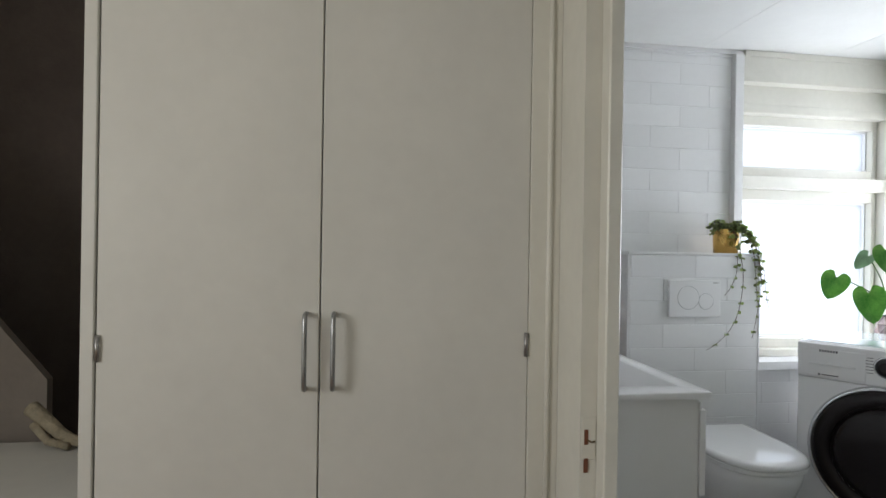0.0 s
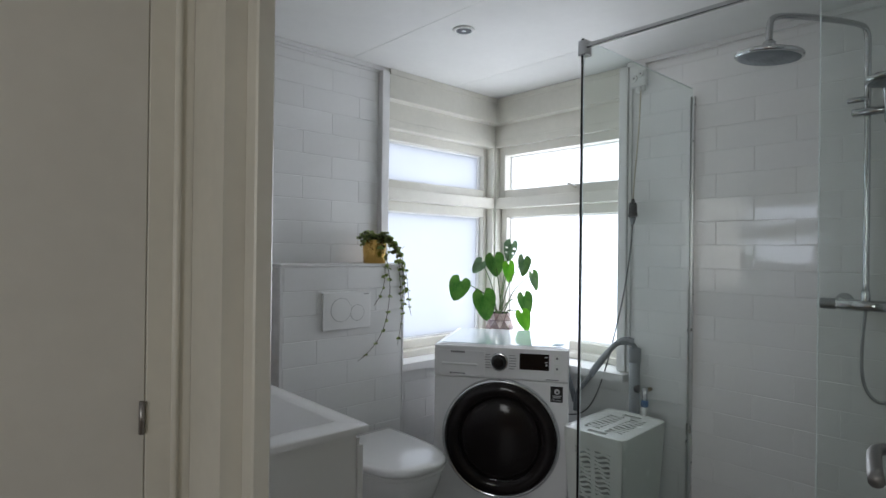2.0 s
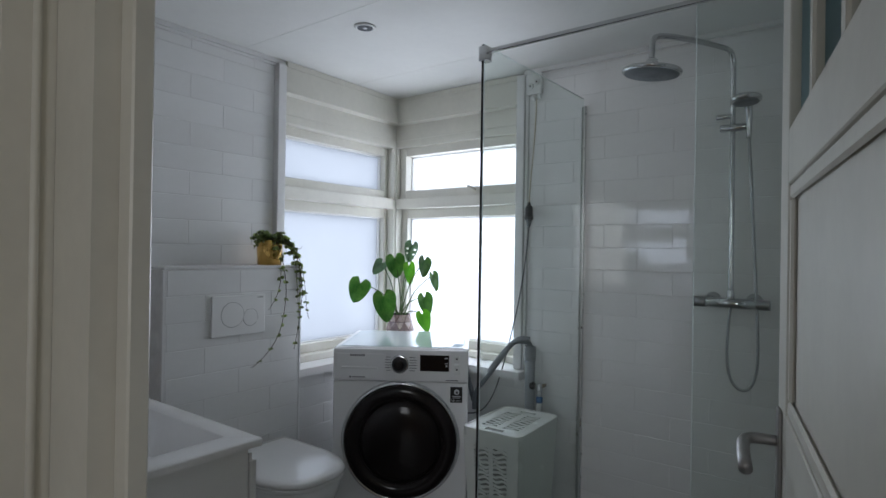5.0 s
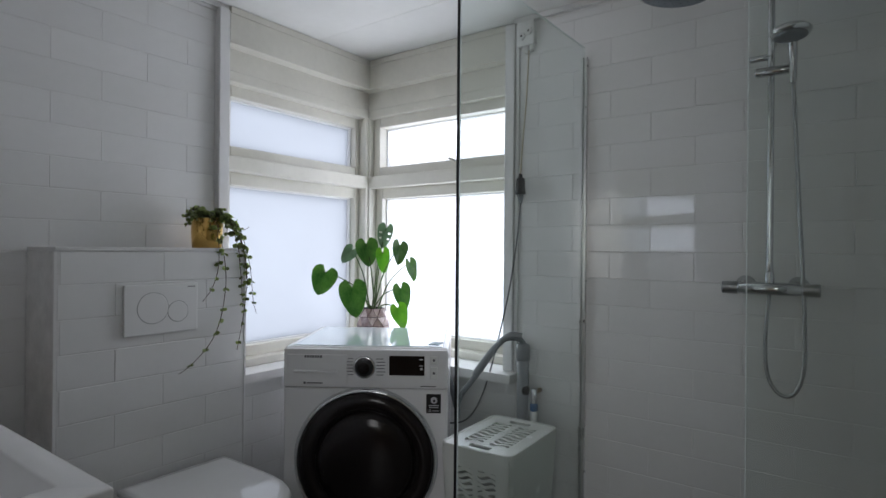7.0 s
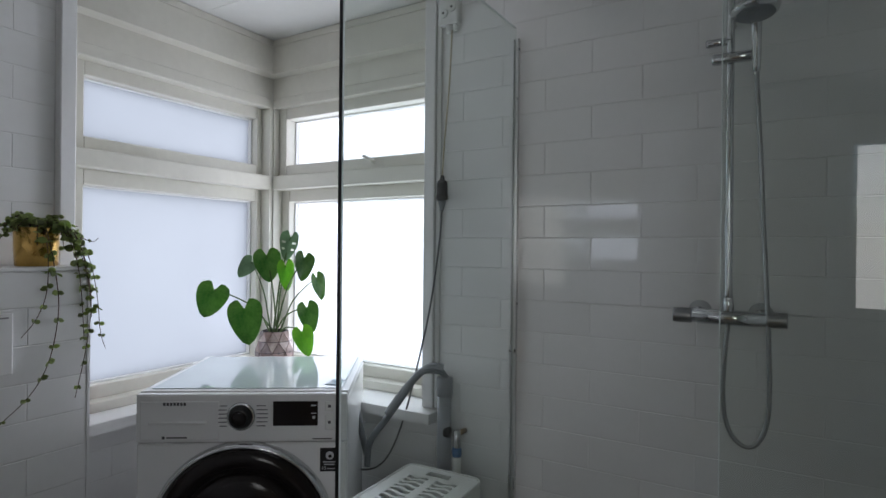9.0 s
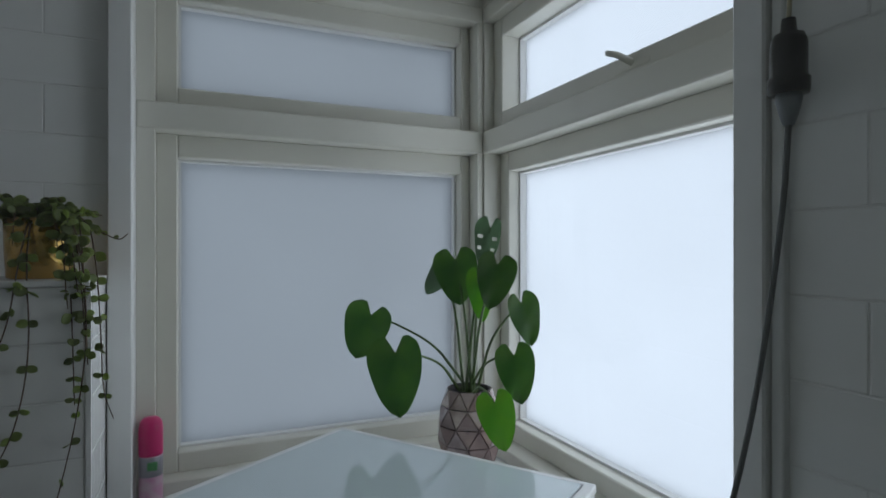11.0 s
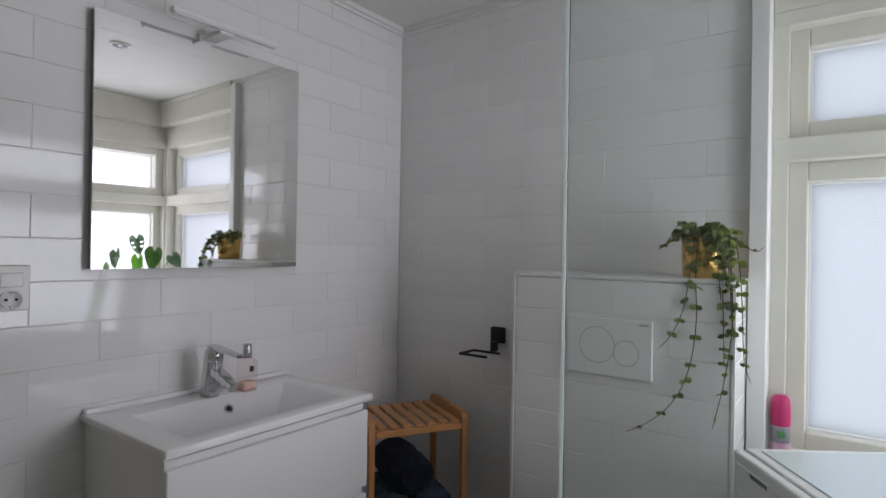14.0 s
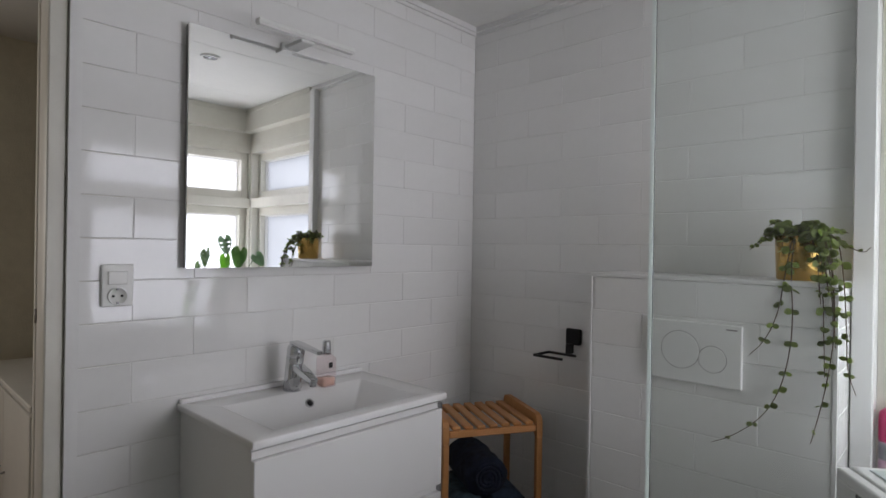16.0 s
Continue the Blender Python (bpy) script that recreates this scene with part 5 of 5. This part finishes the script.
def trailing_plant():
    base = Vector((2.207, 3.185, 1.218))
    root = thing("trailing_plant", Matrix.Translation(base), "trailing succulent vine in a round brass pot", "potted plant")
    part("pot", lathe([(0.05, 0.0), (0.053, 0.003), (0.056, 0.06), (0.057, 0.112), (0.054, 0.112), (0.052, 0.095), (0.02, 0.094)], 36), GOLD, root, "shiny beaten brass pot")
    part("soil", lathe([(0.051, 0.09), (0.051, 0.1), (0.02, 0.104)], 18), SOIL, root)
    rnd = random.Random(11)
    shape = bmesh.new()
    rows = []
    for i in range(6):
        t = i / 5
        half = 0.5 * math.sin(math.pi * (0.06 + 0.94 * t)) ** 0.7 if i < 5 else 0.0
        rows.append([shape.verts.new((half * 0.86 * u, -0.12 * abs(u) * half + 0.1 * (t - 0.5) ** 2, t)) for u in (-1, -0.5, 0, 0.5, 1)])
    for r, s in zip(rows, rows[1:]):
        for k in range(4):
            shape.faces.new((r[k], r[k + 1], s[k + 1], s[k]))
    bmesh.ops.remove_doubles(shape, verts=shape.verts, dist=0.001)
    bmesh.ops.solidify(shape, geom=shape.faces[:], thickness=0.06)
    for f in shape.faces:
        f.smooth = True
    me = bpy.data.meshes.new("vine_leaf")
    shape.to_mesh(me)
    shape.free()
    me.materials.append(VINELEAF)

    def leaf(at, way, size):
        ob = new("leaf", me)
        ob.parent = root
        w = Vector(way).normalized()
        n = Vector((rnd.uniform(-0.9, 0.9), rnd.choice((-1, -1, 1)), rnd.uniform(-0.4, 0.8)))
        x = n.cross(w).normalized()
        q = Matrix((x, w.cross(x), w)).transposed().to_4x4()
        ob.matrix_local = Matrix.Translation(at) @ q @ Matrix.Scale(size, 4)

    def strand(pts, gap, size, skip=0.0, hang=0.0):
        v = [Vector(p) for p in pts]
        for _ in range(2):
            v = [v[0]] + [q for a, b in zip(v, v[1:]) for q in (a.lerp(b, 0.25), a.lerp(b, 0.75))] + [v[-1]]
        part("vine", tube(v, [0.0016, 0.0009], 6), VINE, root)
        total = sum((b - a).length for a, b in zip(v, v[1:]))
        done, nxt = 0.0, gap * 0.4
        for a, b in zip(v, v[1:]):
            d = (b - a).length
            while nxt <= done + d:
                p = a.lerp(b, (nxt - done) / d)
                k = size * (1.05 - 0.45 * nxt / total)
                ang = rnd.uniform(0, 6.28)
                for s in (1, -1):
                    leaf(p, (math.cos(ang) * s, math.sin(ang) * s * 0.6 - 0.25, rnd.uniform(-0.6, 0.4)), k * rnd.uniform(0.75, 1.15))
                nxt += gap * rnd.uniform(0.75, 1.3)
            done += d

    # the tuft over the rim
    for i in range(24):
        a = rnd.uniform(0, 6.28)
        r0, r1 = rnd.uniform(0, 0.03), rnd.uniform(0.03, 0.085)
        up = rnd.uniform(0.005, 0.05)
        lift = max(0.0, r1 - 0.06) * 0.8
        pts = [(r0 * math.cos(a), r0 * math.sin(a), 0.098), (0.6 * r1 * math.cos(a), 0.6 * r1 * math.sin(a), 0.11 + up), (r1 * math.cos(a), min(r1 * math.sin(a), 0.1), 0.105 + up - lift)]
        strand(pts, 0.017, 0.026)
    # sprigs that fall over the rim all round and part way down the pot
    for a, ex, ez in ((200, 0.115, 0.075), (215, 0.095, 0.10), (185, 0.085, 0.12), (248, 0.072, 0.06), (300, 0.082, 0.05), (318, 0.10, 0.05), (335, 0.11, 0.085), (350, 0.105, 0.12), (20, 0.09, 0.13)):
        c, q = math.cos(math.radians(a)), math.sin(math.radians(a))
        strand([(0.02 * c, 0.02 * q, 0.1), (0.045 * c, 0.045 * q, 0.135), (0.068 * c, 0.068 * q, 0.125), (ex * c, ex * q, ez)], 0.025, 0.024)
    # stems that lie over the rim towards the window and the front
    for sx, ex, ez in ((0.03, 0.075, -0.02), (0.04, 0.085, -0.09), (0.02, 0.06, -0.05), (0.045, 0.09, -0.15), (0.035, 0.07, -0.22)):
        strand([(sx * 0.5, -0.02, 0.1), (sx, -0.055, 0.13), (ex * 0.85, -0.085, 0.08), (ex, -0.112, ez * 0.4 + 0.02), (ex + 0.005, -0.118, ez)], 0.036, 0.026)
    # long trailing strands in front of the cistern
    strand([(0.0, -0.03, 0.1), (-0.002, -0.06, 0.115), (0.0, -0.10, 0.02), (0.01, -0.116, -0.1), (0.0, -0.116, -0.2), (-0.02, -0.118, -0.28), (-0.06, -0.12, -0.35), (-0.13, -0.12, -0.41), (-0.17, -0.12, -0.43)], 0.06, 0.022)
    strand([(-0.005, -0.03, 0.1), (-0.005, -0.06, 0.112), (-0.012, -0.10, 0.02), (-0.022, -0.116, -0.08), (-0.05, -0.117, -0.15), (-0.085, -0.117, -0.19)], 0.05, 0.021)
    strand([(0.04, -0.02, 0.1), (0.07, -0.05, 0.12), (0.085, -0.10, 0.03), (0.095, -0.122, -0.1), (0.085, -0.122, -0.2), (0.07, -0.122, -0.29), (0.05, -0.122, -0.38)], 0.055, 0.021)
    strand([(0.05, -0.02, 0.1), (0.085, -0.045, 0.115), (0.105, -0.09, 0.02), (0.115, -0.115, -0.1), (0.118, -0.12, -0.2), (0.135, -0.12, -0.25)], 0.045, 0.022)
    strand([(0.05, 0.0, 0.11), (0.10, -0.03, 0.09), (0.135, -0.04, 0.07), (0.15, -0.045, 0.085)], 0.03, 0.016)


monstera()
trailing_plant()


# ---- wall tiles, one by one ----
TILES = {}


def tile_mesh(w, h):
    key = (round(w, 3), round(h, 3))
    if key not in TILES:
        e = 0.0014
        bm = bmesh.new()
        back = [bm.verts.new(p) for p in ((-w / 2, 0.0065, -h / 2), (w / 2, 0.0065, -h / 2), (w / 2, 0.0065, h / 2), (-w / 2, 0.0065, h / 2))]
        mid = [bm.verts.new(p) for p in ((-w / 2, e * 0.8, -h / 2), (w / 2, e * 0.8, -h / 2), (w / 2, e * 0.8, h / 2), (-w / 2, e * 0.8, h / 2))]
        top = [bm.verts.new(p) for p in ((-w / 2 + e, 0, -h / 2 + e), (w / 2 - e, 0, -h / 2 + e), (w / 2 - e, 0, h / 2 - e), (-w / 2 + e, 0, h / 2 - e))]
        for i in range(4):
            j = (i + 1) % 4
            bm.faces.new((back[i], back[j], mid[j], mid[i])), bm.faces.new((mid[i], mid[j], top[j], top[i]))
        bm.faces.new(top)
        me = bpy.data.meshes.new("tile")
        bm.to_mesh(me)
        bm.free()
        me.materials.append(TILE)
        TILES[key] = me
    return TILES[key]


tile_rnd = random.Random(7)


def tiling(parent, m, u0, u1, z0, z1, joint_a, base, wide=0.305, high=0.1035, gap=0.0017):
    """Half-bond tiles on a wall face: local x runs along it, local -y looks into the room; joint_a is a joint in the even courses."""
    first = math.floor((z0 - base) / high)
    for c in range(first, first + 40):
        za, zb = max(z0, base + c * high), min(z1, base + (c + 1) * high)
        if zb - za < 0.012:
            continue
        j = joint_a + (0.5 * wide if c % 2 else 0)
        k = math.floor((u0 - j) / wide)
        while j + k * wide < u1:
            ua, ub = max(u0, j + k * wide), min(u1, j + (k + 1) * wide)
            k += 1
            if ub - ua < 0.012:
                continue
            ob = new("tile", tile_mesh(ub - ua - gap, zb - za - gap))
            ob.parent = parent
            ob.matrix_world = m @ pose((ua + ub) / 2, tile_rnd.uniform(-0.0003, 0.0003), (za + zb) / 2, tile_rnd.uniform(-0.28, 0.28), 0, tile_rnd.uniform(-0.12, 0.12))


BASE = 1.09
tiling(wall_west, pose(WW, 0, 0, 0, 0, 90), 1.869, NW, 0, CEILING - 0.03, 1.99, BASE)
tiling(wall_north, pose(0, NW, 0), WW, 1.67, 0, 1.2025, 1.577, BASE + 0.009)
tiling(wall_north, pose(0, NW, 0), WW, 2.304, 1.2025, CEILING - 0.03, 1.577, BASE + 0.009)
tiling(wall_north, pose(0, NW, 0), 2.354, EW, 0, 0.66, 1.577, BASE + 0.009)
tiling(cistern, pose(0, 3.08, 0), 1.6775, 2.2965, 0, 1.205, 1.837, 1.003 - 0.1035 * 2)
tiling(cistern, pose(2.303, 0, 0, 0, 0, 90), 3.0865, 3.266, 0, 1.205, 3.2, 1.003 - 0.1035 * 2)
tiling(wall_east, pose(EW, 0, 0, 0, 0, -90), -2.384, -SW, 0, CEILING - 0.03, -1.668, 1.113 + 0.1035 * 2)
tiling(wall_east, pose(EW, 0, 0, 0, 0, -90), -NW, -2.384, 0, 0.66, -1.668, 1.113 + 0.1035 * 2)
tiling(wall_south, pose(0, SW, 0, 0, 0, 180), -EW, -1.025, 0, CEILING - 0.03, -1.6, BASE)
